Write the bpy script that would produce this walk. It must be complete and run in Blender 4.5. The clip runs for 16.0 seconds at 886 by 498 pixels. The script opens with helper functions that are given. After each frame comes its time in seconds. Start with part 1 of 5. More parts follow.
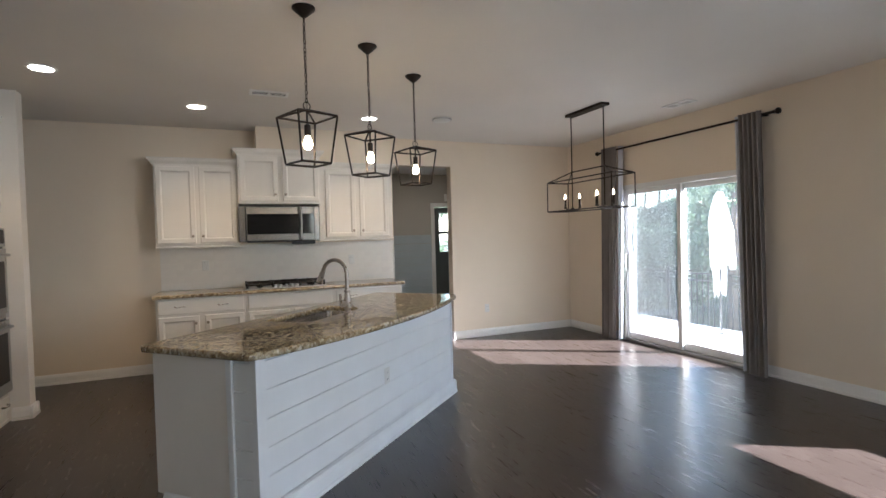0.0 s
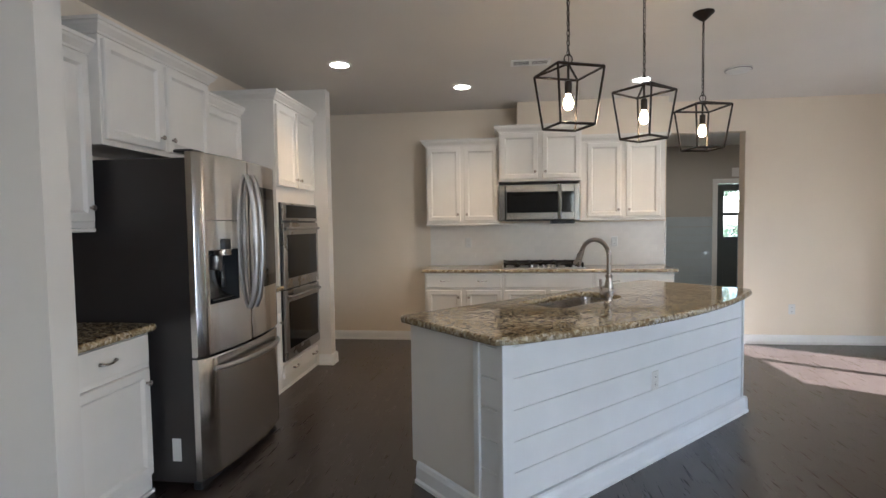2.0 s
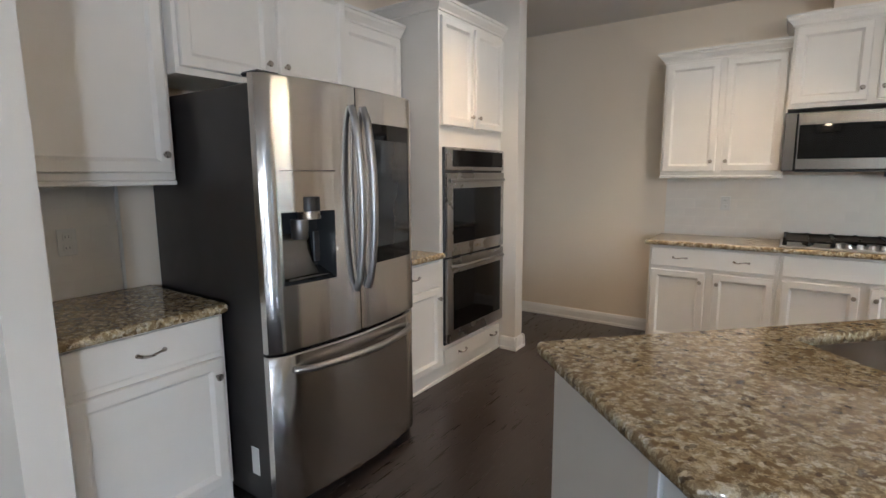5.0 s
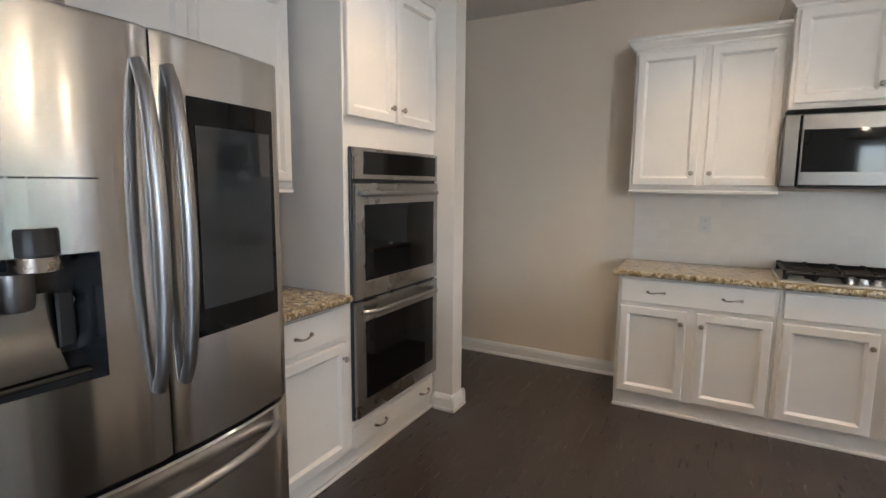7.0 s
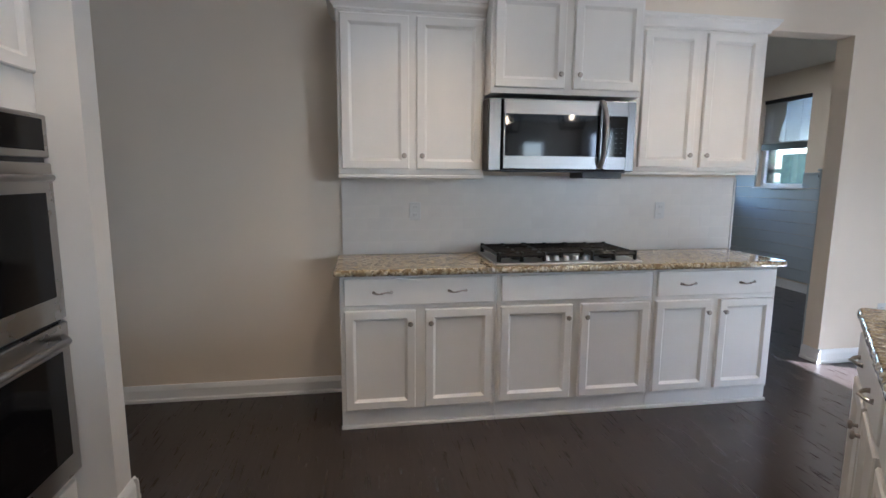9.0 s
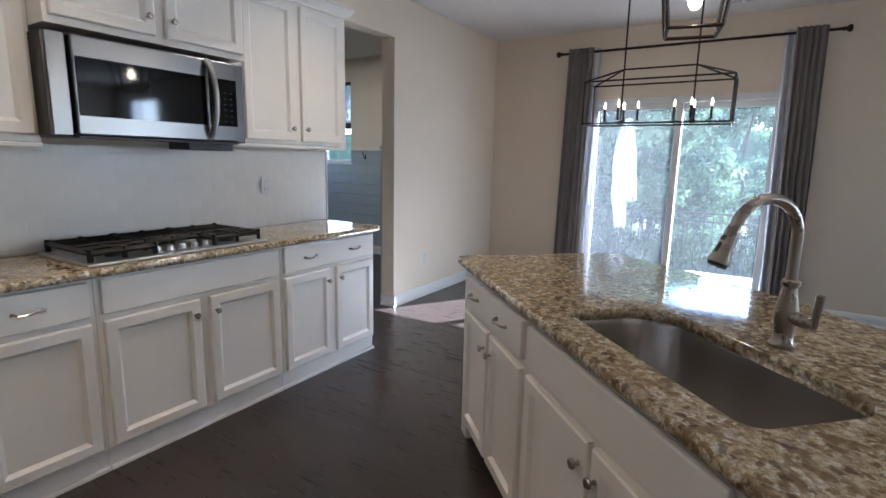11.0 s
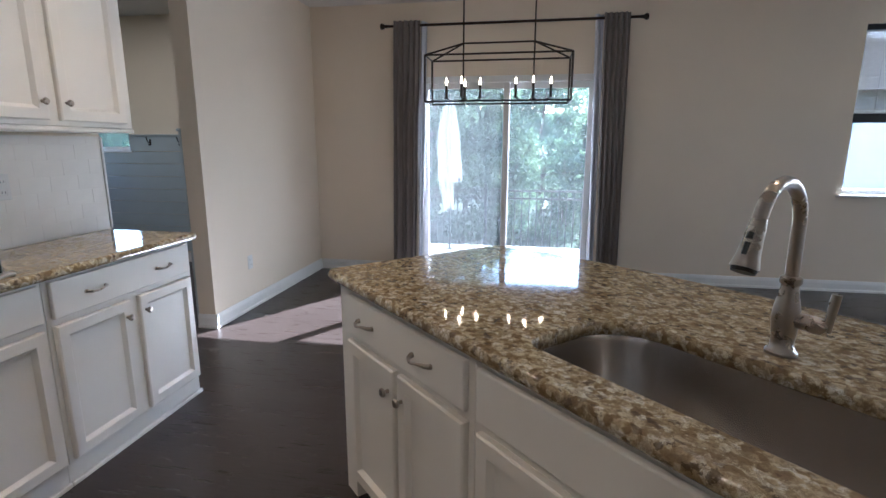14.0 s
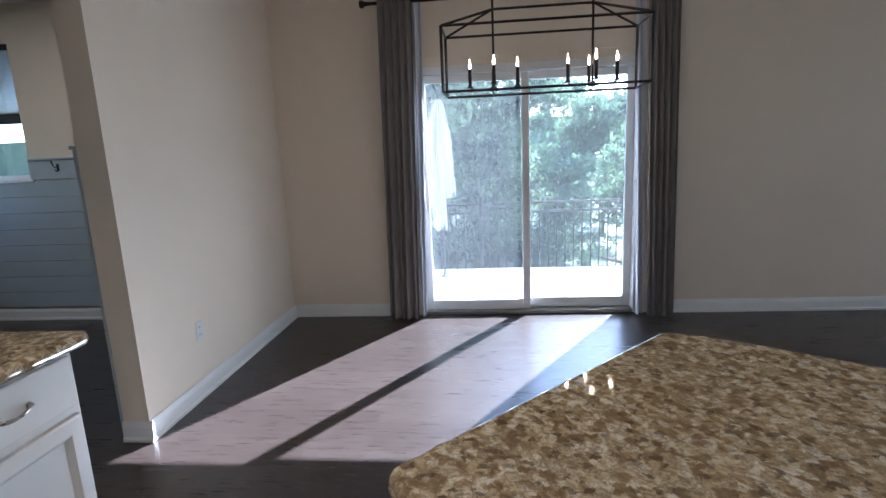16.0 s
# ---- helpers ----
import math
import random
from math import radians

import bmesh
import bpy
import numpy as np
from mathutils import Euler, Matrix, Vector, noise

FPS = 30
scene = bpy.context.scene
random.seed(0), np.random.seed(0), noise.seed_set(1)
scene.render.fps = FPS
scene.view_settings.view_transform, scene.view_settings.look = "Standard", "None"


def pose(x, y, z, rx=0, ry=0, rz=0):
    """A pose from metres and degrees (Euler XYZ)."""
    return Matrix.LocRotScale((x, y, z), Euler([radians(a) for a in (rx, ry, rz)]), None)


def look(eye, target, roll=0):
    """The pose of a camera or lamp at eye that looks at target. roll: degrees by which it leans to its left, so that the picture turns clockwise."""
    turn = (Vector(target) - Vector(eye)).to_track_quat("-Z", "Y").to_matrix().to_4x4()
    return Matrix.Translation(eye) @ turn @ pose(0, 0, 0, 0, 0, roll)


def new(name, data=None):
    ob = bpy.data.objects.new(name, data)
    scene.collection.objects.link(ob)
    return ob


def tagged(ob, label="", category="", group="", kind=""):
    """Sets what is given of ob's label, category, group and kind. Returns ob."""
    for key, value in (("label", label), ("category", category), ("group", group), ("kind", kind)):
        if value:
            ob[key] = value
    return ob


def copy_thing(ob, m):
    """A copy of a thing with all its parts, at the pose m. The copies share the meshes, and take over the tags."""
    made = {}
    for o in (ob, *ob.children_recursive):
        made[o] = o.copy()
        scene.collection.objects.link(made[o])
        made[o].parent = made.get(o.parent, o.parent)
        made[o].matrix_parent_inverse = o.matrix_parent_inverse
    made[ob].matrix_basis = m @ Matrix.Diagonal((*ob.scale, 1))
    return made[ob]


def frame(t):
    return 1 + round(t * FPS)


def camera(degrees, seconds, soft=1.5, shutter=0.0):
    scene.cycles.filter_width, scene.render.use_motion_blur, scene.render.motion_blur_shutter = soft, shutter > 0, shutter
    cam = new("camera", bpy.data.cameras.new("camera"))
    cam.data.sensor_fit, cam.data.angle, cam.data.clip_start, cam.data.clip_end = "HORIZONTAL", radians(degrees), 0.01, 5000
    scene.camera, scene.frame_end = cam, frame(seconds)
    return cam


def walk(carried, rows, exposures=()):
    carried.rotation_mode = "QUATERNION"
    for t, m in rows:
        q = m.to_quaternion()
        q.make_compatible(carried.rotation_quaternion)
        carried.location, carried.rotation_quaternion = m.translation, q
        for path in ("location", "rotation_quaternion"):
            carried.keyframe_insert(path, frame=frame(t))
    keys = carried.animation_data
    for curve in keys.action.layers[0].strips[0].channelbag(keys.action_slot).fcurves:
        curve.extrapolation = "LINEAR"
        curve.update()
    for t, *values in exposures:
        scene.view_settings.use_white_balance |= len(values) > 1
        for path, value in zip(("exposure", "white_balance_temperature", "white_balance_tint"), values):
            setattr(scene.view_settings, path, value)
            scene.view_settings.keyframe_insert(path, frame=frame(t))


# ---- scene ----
cam = camera(82.9, 16.0)
METRES, EYE, TILT, LEAN, TURN = 6.03, 1.455, 0.0, 0.0, -22.6
ROWS = [
    (0.0, 0.0, 0.0, 0.0, -0.04, -1.48, 1.53),
    (0.5, -0.0219, 0.0013, -0.0014, 11.36, -2.06, 2.26),
    (1.0, -0.0314, 0.0066, -0.0024, 17.63, -2.4, 1.73),
    (1.5, -0.023, 0.033, -0.004, 22.89, -2.52, 1.72),
    (2.0, -0.0138, 0.0636, -0.0069, 29.09, -2.8, 0.8),
    (2.5, -0.0304, 0.0992, -0.0052, 32.83, -2.97, 0.76),
    (3.0, -0.0418, 0.1337, -0.0045, 35.57, -3.43, 0.95),
    (3.5, -0.0432, 0.1748, -0.002, 40.57, -4.98, 0.62),
    (4.0, -0.0537, 0.2052, -0.0031, 47.51, -7.27, 0.23),
    (6.5, -0.1643, 0.3557, -0.0036, 61.93, -7.48, 0.92),
    (7.0, -0.1989, 0.3767, -0.0011, 51.39, -7.42, -0.47),
    (7.5, -0.2296, 0.3815, -0.0022, 39.83, -7.69, -0.15),
    (8.0, -0.2561, 0.3993, -0.0044, 30.06, -8.1, 0.36),
    (10.5, -0.3514, 0.5007, -0.0104, -19.14, -9.8, -1.8),
    (11.0, -0.3592, 0.5001, -0.0117, -35.33, -10.11, -1.23),
    (11.5, -0.3596, 0.4959, -0.012, -45.11, -10.2, -0.73),
    (12.0, -0.3608, 0.5013, -0.0122, -46.58, -10.22, -0.58),
    (12.5, -0.3611, 0.5113, -0.0126, -47.4, -10.55, -0.56),
    (13.0, -0.3499, 0.5354, -0.0117, -47.66, -10.69, -0.61),
    (13.5, -0.3367, 0.5664, -0.013, -48.05, -10.79, -0.69),
    (14.0, -0.3325, 0.5966, -0.0128, -57.38, -11.7, -0.14),
    (14.5, -0.3161, 0.6281, -0.0128, -61.56, -11.89, 1.74),
    (15.0, -0.285, 0.6655, -0.0102, -62.14, -10.68, 1.82),
    (15.5, -0.2474, 0.7129, -0.0104, -62.54, -10.66, 1.8),
    (16.0, -0.2033, 0.7564, -0.0124, -62.37, -10.76, 2.4),
]
walk(cam, [(t, pose(0, 0, EYE, TILT, LEAN, TURN) @ pose(METRES * x, METRES * y, METRES * z, 90 + pitch, roll, yaw)) for t, x, y, z, yaw, pitch, roll in ROWS], exposures=[(0.0, 3.72, 5680, 10), (2.5, 3.92, 5560, 10), (6.5, 4.12, 5500, 10), (8.0, 3.98, 5150, 10), (10.5, 3.56, 4950, 10), (11.5, 3.80, 5060, 10), (14.0, 3.58, 5040, 10), (16.0, 3.38, 4960, 10)])

# ---- world, sun, large lights ----
SUN_DIR = Vector((1.0, -0.635, 0.87)).normalized()
world = bpy.data.worlds.new("sky")
scene.world = world
world.use_nodes = True
wn = world.node_tree.nodes
sky = wn.new("ShaderNodeTexSky")
sky.sky_type, sky.sun_disc = "NISHITA", False
sky.sun_elevation, sky.sun_rotation = radians(36.3), radians(122.4)
wn["Background"].inputs[1].default_value = 0.15
world.node_tree.links.new(sky.outputs[0], wn["Background"].inputs[0])
sun = new("sun", bpy.data.lights.new("sun", "SUN"))
sun.data.energy, sun.data.angle, sun.data.color = 5.0, radians(0.6), (1.0, 0.95, 0.88)
sun.matrix_world = look(SUN_DIR * 30, (0, 0, 0))
CEIL = 2.77
XE_IN = 4.77


def area_lamp(name, m, w, h, watts, colour, shape="RECTANGLE"):
    ob = new(name, bpy.data.lights.new(name, "AREA"))
    ob.data.shape, ob.data.size, ob.data.size_y, ob.data.energy, ob.data.color = shape, w, h, watts, colour
    ob.matrix_world = m
    return ob


# sky light that stands in the openings of the south windows
for wx in (2.40, 3.58):
    area_lamp("unseen_window_fill", look((wx, -3.47, 1.95), (wx, 0, 1.7)), 0.5, 0.6, 0.5, (0.88, 0.94, 1.0))
# plus an added fill lamp in an assumed, unseen east window of the living area
for wy in (-2.3,):
    area_lamp("unseen_window_fill", look((XE_IN, wy, 1.68), (0, wy, 1.5)), 0.85, 1.45, 9.0, (0.87, 0.94, 1.0))
# recessed ceiling downlights
CANS = [(-1.26, 4.55), (-0.29, 5.40), (1.42, 5.42)]
for cx, cy in CANS:
    area_lamp("downlight_lamp", look((cx, cy, CEIL - 0.008), (cx, cy, 0)), 0.13, 0.13, 0.44, (1.0, 0.68, 0.38), "DISK").data.spread = radians(100)


# ---- materials ----
def material(name, colour, rough=0.5, metal=0.0, vary=0.06, scale=6.0, bump=0.0, bump_scale=60.0, bump_detail=4, stretch=(1, 1, 1), spec=0.5, rough_vary=0.08, coat=0.0, per_object=0.0):
    m = bpy.data.materials.new(name)
    m.use_nodes = True
    t, n = m.node_tree, m.node_tree.nodes
    b = n["Principled BSDF"]
    b.inputs["Metallic"].default_value = metal
    b.inputs["Specular IOR Level"].default_value = spec
    b.inputs["Coat Weight"].default_value = coat
    co = n.new("ShaderNodeTexCoord")
    mp = n.new("ShaderNodeMapping")
    mp.inputs["Scale"].default_value = stretch
    t.links.new(co.outputs["Object"], mp.inputs[0])
    n1 = n.new("ShaderNodeTexNoise")
    n1.inputs["Scale"].default_value, n1.inputs["Detail"].default_value = scale, 5
    t.links.new(mp.outputs[0], n1.inputs["Vector"])
    ramp = n.new("ShaderNodeMapRange")
    ramp.inputs["From Min"].default_value, ramp.inputs["From Max"].default_value = 0.3, 0.7
    ramp.inputs["To Min"].default_value, ramp.inputs["To Max"].default_value = 1 - vary, 1 + vary
    t.links.new(n1.outputs["Fac"], ramp.inputs["Value"])
    mul = n.new("ShaderNodeVectorMath")
    mul.operation = "SCALE"
    mul.inputs[0].default_value = colour
    last = ramp.outputs[0]
    if per_object:
        info = n.new("ShaderNodeObjectInfo")
        r2 = n.new("ShaderNodeMapRange")
        r2.inputs["To Min"].default_value, r2.inputs["To Max"].default_value = 1 - per_object, 1 + per_object
        t.links.new(info.outputs["Random"], r2.inputs["Value"])
        mm = n.new("ShaderNodeMath")
        mm.operation = "MULTIPLY"
        t.links.new(last, mm.inputs[0])
        t.links.new(r2.outputs[0], mm.inputs[1])
        last = mm.outputs[0]
    t.links.new(last, mul.inputs["Scale"])
    t.links.new(mul.outputs[0], b.inputs["Base Color"])
    rr = n.new("ShaderNodeMapRange")
    rr.inputs["From Min"].default_value, rr.inputs["From Max"].default_value = 0.3, 0.7
    rr.inputs["To Min"].default_value, rr.inputs["To Max"].default_value = max(rough - rough_vary, 0.02), rough + rough_vary
    t.links.new(n1.outputs["Fac"], rr.inputs["Value"])
    t.links.new(rr.outputs[0], b.inputs["Roughness"])
    if bump:
        n2 = n.new("ShaderNodeTexNoise")
        n2.inputs["Scale"].default_value, n2.inputs["Detail"].default_value = bump_scale, bump_detail
        t.links.new(mp.outputs[0], n2.inputs["Vector"])
        bp = n.new("ShaderNodeBump")
        bp.inputs["Strength"].default_value, bp.inputs["Distance"].default_value = bump, 0.004
        t.links.new(n2.outputs["Fac"], bp.inputs["Height"])
        t.links.new(bp.outputs[0], b.inputs["Normal"])
    return m


def glow(name, colour, strength):
    m = bpy.data.materials.new(name)
    m.use_nodes = True
    b = m.node_tree.nodes["Principled BSDF"]
    b.inputs["Base Color"].default_value = (*colour, 1)
    b.inputs["Emission Color"].default_value = (*colour, 1)
    b.inputs["Emission Strength"].default_value = strength
    return m


def glass(name, tint=(1, 1, 1), rough=0.0):
    m = bpy.data.materials.new(name)
    m.use_nodes = True
    t, n = m.node_tree, m.node_tree.nodes
    n.remove(n["Principled BSDF"])
    tr, gl, mix, fr = (n.new("ShaderNodeBsdfTransparent"), n.new("ShaderNodeBsdfGlossy"), n.new("ShaderNodeMixShader"), n.new("ShaderNodeFresnel"))
    tr.inputs[0].default_value = (*tint, 1)
    gl.inputs["Roughness"].default_value = rough
    fr.inputs["IOR"].default_value = 1.35
    t.links.new(fr.outputs[0], mix.inputs[0])
    t.links.new(tr.outputs[0], mix.inputs[1])
    t.links.new(gl.outputs[0], mix.inputs[2])
    t.links.new(mix.outputs[0], n["Material Output"].inputs[0])
    return m


def granite(name):
    """Cream and tan crystals one to three centimetres wide, bedded in brown seams with dark grains."""
    m = bpy.data.materials.new(name)
    m.use_nodes = True
    t, n = m.node_tree, m.node_tree.nodes
    b = n["Principled BSDF"]
    b.inputs["Roughness"].default_value = 0.06
    b.inputs["Specular IOR Level"].default_value = 0.65

    def noise_node(scale, detail, rough, vector):
        x = n.new("ShaderNodeTexNoise")
        x.inputs["Scale"].default_value, x.inputs["Detail"].default_value, x.inputs["Roughness"].default_value = scale, detail, rough
        t.links.new(vector, x.inputs["Vector"])
        return x

    def ramp(value, stops):
        x = n.new("ShaderNodeValToRGB")
        e = x.color_ramp.elements
        e[0].position, e[0].color = stops[0][0], (*stops[0][1], 1)
        e[1].position, e[1].color = stops[-1][0], (*stops[-1][1], 1)
        for p, c in stops[1:-1]:
            e.new(p).color = (*c, 1)
        t.links.new(value, x.inputs[0])
        return x.outputs[0]

    def mix(fac, a, c):
        x = n.new("ShaderNodeMix")
        x.data_type = "RGBA"
        t.links.new(fac, x.inputs[0])
        t.links.new(a, x.inputs[6])
        if isinstance(c, tuple):
            x.inputs[7].default_value = (*c, 1)
        else:
            t.links.new(c, x.inputs[7])
        return x.outputs[2]

    co = n.new("ShaderNodeTexCoord")
    mp = n.new("ShaderNodeMapping")
    mp.inputs["Scale"].default_value = (1.0, 1.12, 1.0)
    mp.inputs["Rotation"].default_value = (0, 0, 0.5)
    t.links.new(co.outputs["Object"], mp.inputs[0])
    warp = noise_node(44, 7, 0.72, mp.outputs[0])
    wv = n.new("ShaderNodeVectorMath")
    wv.operation = "MULTIPLY_ADD"
    wv.inputs[1].default_value = (0.036, 0.036, 0.036)
    t.links.new(warp.outputs["Color"], wv.inputs[0])
    t.links.new(mp.outputs[0], wv.inputs[2])
    cells = n.new("ShaderNodeTexVoronoi")
    cells.feature = "SMOOTH_F1"
    cells.inputs["Smoothness"].default_value = 0.5
    cells.inputs["Scale"].default_value = 62
    t.links.new(wv.outputs[0], cells.inputs["Vector"])
    sep = n.new("ShaderNodeSeparateColor")
    t.links.new(cells.outputs["Color"], sep.inputs[0])
    crystal = ramp(sep.outputs[0], ((0.12, (0.20, 0.137, 0.066)), (0.30, (0.34, 0.258, 0.140)), (0.50, (0.46, 0.375, 0.228)), (0.70, (0.56, 0.482, 0.325)), (0.9, (0.66, 0.60, 0.465))))
    fine = noise_node(120, 5, 0.7, wv.outputs[0])
    grain = ramp(fine.outputs["Fac"], ((0.30, (0.45, 0.40, 0.34)), (0.52, (1.0, 1.0, 1.0)), (0.75, (1.16, 1.14, 1.10))))
    tint = n.new("ShaderNodeVectorMath")
    tint.operation = "MULTIPLY"
    t.links.new(crystal, tint.inputs[0])
    t.links.new(grain, tint.inputs[1])
    bed = noise_node(36, 5, 0.65, wv.outputs[0])
    away = n.new("ShaderNodeMath")
    away.operation = "SUBTRACT"
    away.inputs[1].default_value = 0.5
    t.links.new(bed.outputs["Fac"], away.inputs[0])
    near = n.new("ShaderNodeMath")
    near.operation = "ABSOLUTE"
    t.links.new(away.outputs[0], near.inputs[0])
    seam = n.new("ShaderNodeMapRange")
    seam.inputs["From Min"].default_value, seam.inputs["From Max"].default_value = 0.008, 0.055
    seam.inputs["To Min"].default_value, seam.inputs["To Max"].default_value = 0.72, 0.0
    t.links.new(near.outputs[0], seam.inputs["Value"])
    last = mix(seam.outputs[0], tint.outputs[0], (0.15, 0.102, 0.052))
    drift = noise_node(5, 3, 0.5, mp.outputs[0])
    pale = n.new("ShaderNodeMapRange")
    pale.inputs["From Min"].default_value, pale.inputs["From Max"].default_value, pale.inputs["To Max"].default_value = 0.45, 0.75, 0.22
    t.links.new(drift.outputs["Fac"], pale.inputs["Value"])
    last = mix(pale.outputs[0], last, (0.36, 0.25, 0.13))
    spots = n.new("ShaderNodeTexVoronoi")
    spots.inputs["Scale"].default_value = 75
    t.links.new(wv.outputs[0], spots.inputs["Vector"])
    sp = n.new("ShaderNodeSeparateColor")
    t.links.new(spots.outputs["Color"], sp.inputs[0])
    dark = n.new("ShaderNodeMapRange")
    dark.inputs["From Min"].default_value, dark.inputs["From Max"].default_value, dark.inputs["To Max"].default_value = 0.86, 0.95, 0.7
    t.links.new(sp.outputs[1], dark.inputs["Value"])
    last = mix(dark.outputs[0], last, (0.055, 0.034, 0.02))
    t.links.new(last, b.inputs["Base Color"])
    return m


def wood_floor(name, per_object=True):
    m = bpy.data.materials.new(name)
    m.use_nodes = True
    t, n = m.node_tree, m.node_tree.nodes
    b = n["Principled BSDF"]
    co = n.new("ShaderNodeTexCoord")
    mp = n.new("ShaderNodeMapping")
    mp.inputs["Scale"].default_value = (14, 1.2, 14)
    t.links.new(co.outputs["Object"], mp.inputs[0])
    if per_object:
        info = n.new("ShaderNodeObjectInfo")
        rnd = info.outputs["Random"]
    else:
        geo = n.new("ShaderNodeNewGeometry")
        rnd = geo.outputs["Random Per Island"]
    n1 = n.new("ShaderNodeTexNoise")
    n1.noise_dimensions = "4D"
    n1.inputs["Scale"].default_value, n1.inputs["Detail"].default_value, n1.inputs["Roughness"].default_value = 4, 6, 0.6
    t.links.new(mp.outputs[0], n1.inputs["Vector"])
    w = n.new("ShaderNodeMath")
    w.operation = "MULTIPLY"
    w.inputs[1].default_value = 40
    t.links.new(rnd, w.inputs[0])
    t.links.new(w.outputs[0], n1.inputs["W"])
    add = n.new("ShaderNodeMath")
    add.operation = "MULTIPLY_ADD"
    add.inputs[1].default_value = 0.18
    t.links.new(rnd, add.inputs[0])
    t.links.new(n1.outputs["Fac"], add.inputs[2])
    cr = n.new("ShaderNodeValToRGB")
    e = cr.color_ramp.elements
    e[0].position, e[0].color = 0.3, (0.0205, 0.0138, 0.0118, 1)
    e[1].position, e[1].color = 1.0, (0.052, 0.0395, 0.0345, 1)
    t.links.new(add.outputs[0], cr.inputs[0])
    t.links.new(cr.outputs[0], b.inputs["Base Color"])
    rr = n.new("ShaderNodeMapRange")
    rr.inputs["To Min"].default_value, rr.inputs["To Max"].default_value = 0.25, 0.31
    t.links.new(n1.outputs["Fac"], rr.inputs["Value"])
    t.links.new(rr.outputs[0], b.inputs["Roughness"])
    b.inputs["Specular IOR Level"].default_value = 0.66
    mp2 = n.new("ShaderNodeMapping")
    mp2.inputs["Scale"].default_value = (9, 3.5, 9)
    t.links.new(co.outputs["Object"], mp2.inputs[0])
    n2 = n.new("ShaderNodeTexNoise")
    n2.inputs["Scale"].default_value, n2.inputs["Detail"].default_value = 2.2, 3
    t.links.new(mp2.outputs[0], n2.inputs["Vector"])
    bp = n.new("ShaderNodeBump")
    bp.inputs["Strength"].default_value, bp.inputs["Distance"].default_value = 0.012, 0.006
    t.links.new(n2.outputs["Fac"], bp.inputs["Height"])
    t.links.new(bp.outputs[0], b.inputs["Normal"])
    return m


WALL = material("wall_paint", (0.76, 0.665, 0.54), 0.75, vary=0.025, scale=1.5, bump=0.12, bump_scale=220, spec=0.3)
# off-white north end; on the south end the pale tone imitates cooler light
PALE_END = material("off_white_cool_lit_wall_end", (0.73, 0.69, 0.63), 0.6, vary=0.025, scale=1.5, bump=0.1, bump_scale=220, spec=0.35)
CEILING = material("ceiling_paint", (0.70, 0.665, 0.62), 0.85, vary=0.03, scale=1.2, bump=0.2, bump_scale=160, spec=0.2)
TRIM = material("white_trim_paint", (0.78, 0.77, 0.75), 0.4, vary=0.02, scale=3, spec=0.4)
CAB = material("cabinet_paint", (0.755, 0.718, 0.66), 0.38, vary=0.025, scale=4, bump=0.03, bump_scale=90, spec=0.4)
CAB_LINE = material("door_groove_glaze", (0.36, 0.31, 0.26), 0.6, vary=0.1, scale=20)
SHIP = material("shiplap_paint", (0.76, 0.77, 0.77), 0.42, vary=0.03, scale=5, bump=0.05, bump_scale=70, spec=0.4)
MUD = material("mudroom_shiplap_paint", (0.42, 0.47, 0.50), 0.5, vary=0.03, scale=5)
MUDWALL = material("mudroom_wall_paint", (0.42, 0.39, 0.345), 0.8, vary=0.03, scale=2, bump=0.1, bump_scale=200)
STEEL = material("brushed_steel", (0.60, 0.59, 0.575), 0.20, 1.0, vary=0.02, scale=3, stretch=(60, 60, 0.3), rough_vary=0.015, bump=0.9, bump_scale=0.22, bump_detail=0.4)
HANDLE = material("satin_handle_steel", (0.36, 0.35, 0.34), 0.36, 1.0, vary=0.02, scale=6, rough_vary=0.02)
OVENSTEEL = material("oven_steel", (0.40, 0.385, 0.365), 0.28, 1.0, vary=0.02, scale=5, rough_vary=0.02)
STEELX = material("brushed_steel_across", (0.17, 0.165, 0.16), 0.27, 1.0, vary=0.02, scale=3, stretch=(0.3, 60, 60), rough_vary=0.004)
for m_, turn in ((STEEL, 0.25),):
    nt = m_.node_tree
    tg = nt.nodes.new("ShaderNodeTangent")
    tg.direction_type, tg.axis = "RADIAL", "Z"
    bs_ = nt.nodes["Principled BSDF"]
    bs_.inputs["Anisotropic"].default_value, bs_.inputs["Anisotropic Rotation"].default_value = 0.7, turn
    nt.links.new(tg.outputs[0], bs_.inputs["Tangent"])
SINK = material("sink_steel", (0.55, 0.515, 0.48), 0.22, 1.0, vary=0.02, scale=4, stretch=(1, 12, 1), rough_vary=0.02)
TRAY = material("cooktop_steel", (0.62, 0.61, 0.59), 0.33, 1.0, vary=0.03, scale=4, rough_vary=0.03)
NICKEL = material("satin_nickel", (0.40, 0.35, 0.30), 0.28, 1.0, vary=0.02, scale=30, rough_vary=0.015)
BLACKGLASS = material("black_glass", (0.004, 0.004, 0.0045), 0.05, vary=0.1, scale=4, rough_vary=0.01, spec=0.2)
SCREEN = material("dark_screen_glass", (0.03, 0.032, 0.034), 0.08, vary=0.1, scale=3, rough_vary=0.02, spec=0.6)
CHAR = material("charcoal_metal_paint", (0.036, 0.032, 0.030), 0.42, 0.2, vary=0.08, scale=6, bump=0.08, bump_scale=300)
BLACK = material("black_iron", (0.018, 0.017, 0.016), 0.45, 0.6, vary=0.15, scale=30, bump=0.1, bump_scale=120)
BRONZE = material("oil_rubbed_bronze", (0.028, 0.021, 0.017), 0.42, 0.7, vary=0.2, scale=25)
PLASTIC = material("dark_plastic", (0.02, 0.02, 0.021), 0.4, vary=0.08, scale=10)
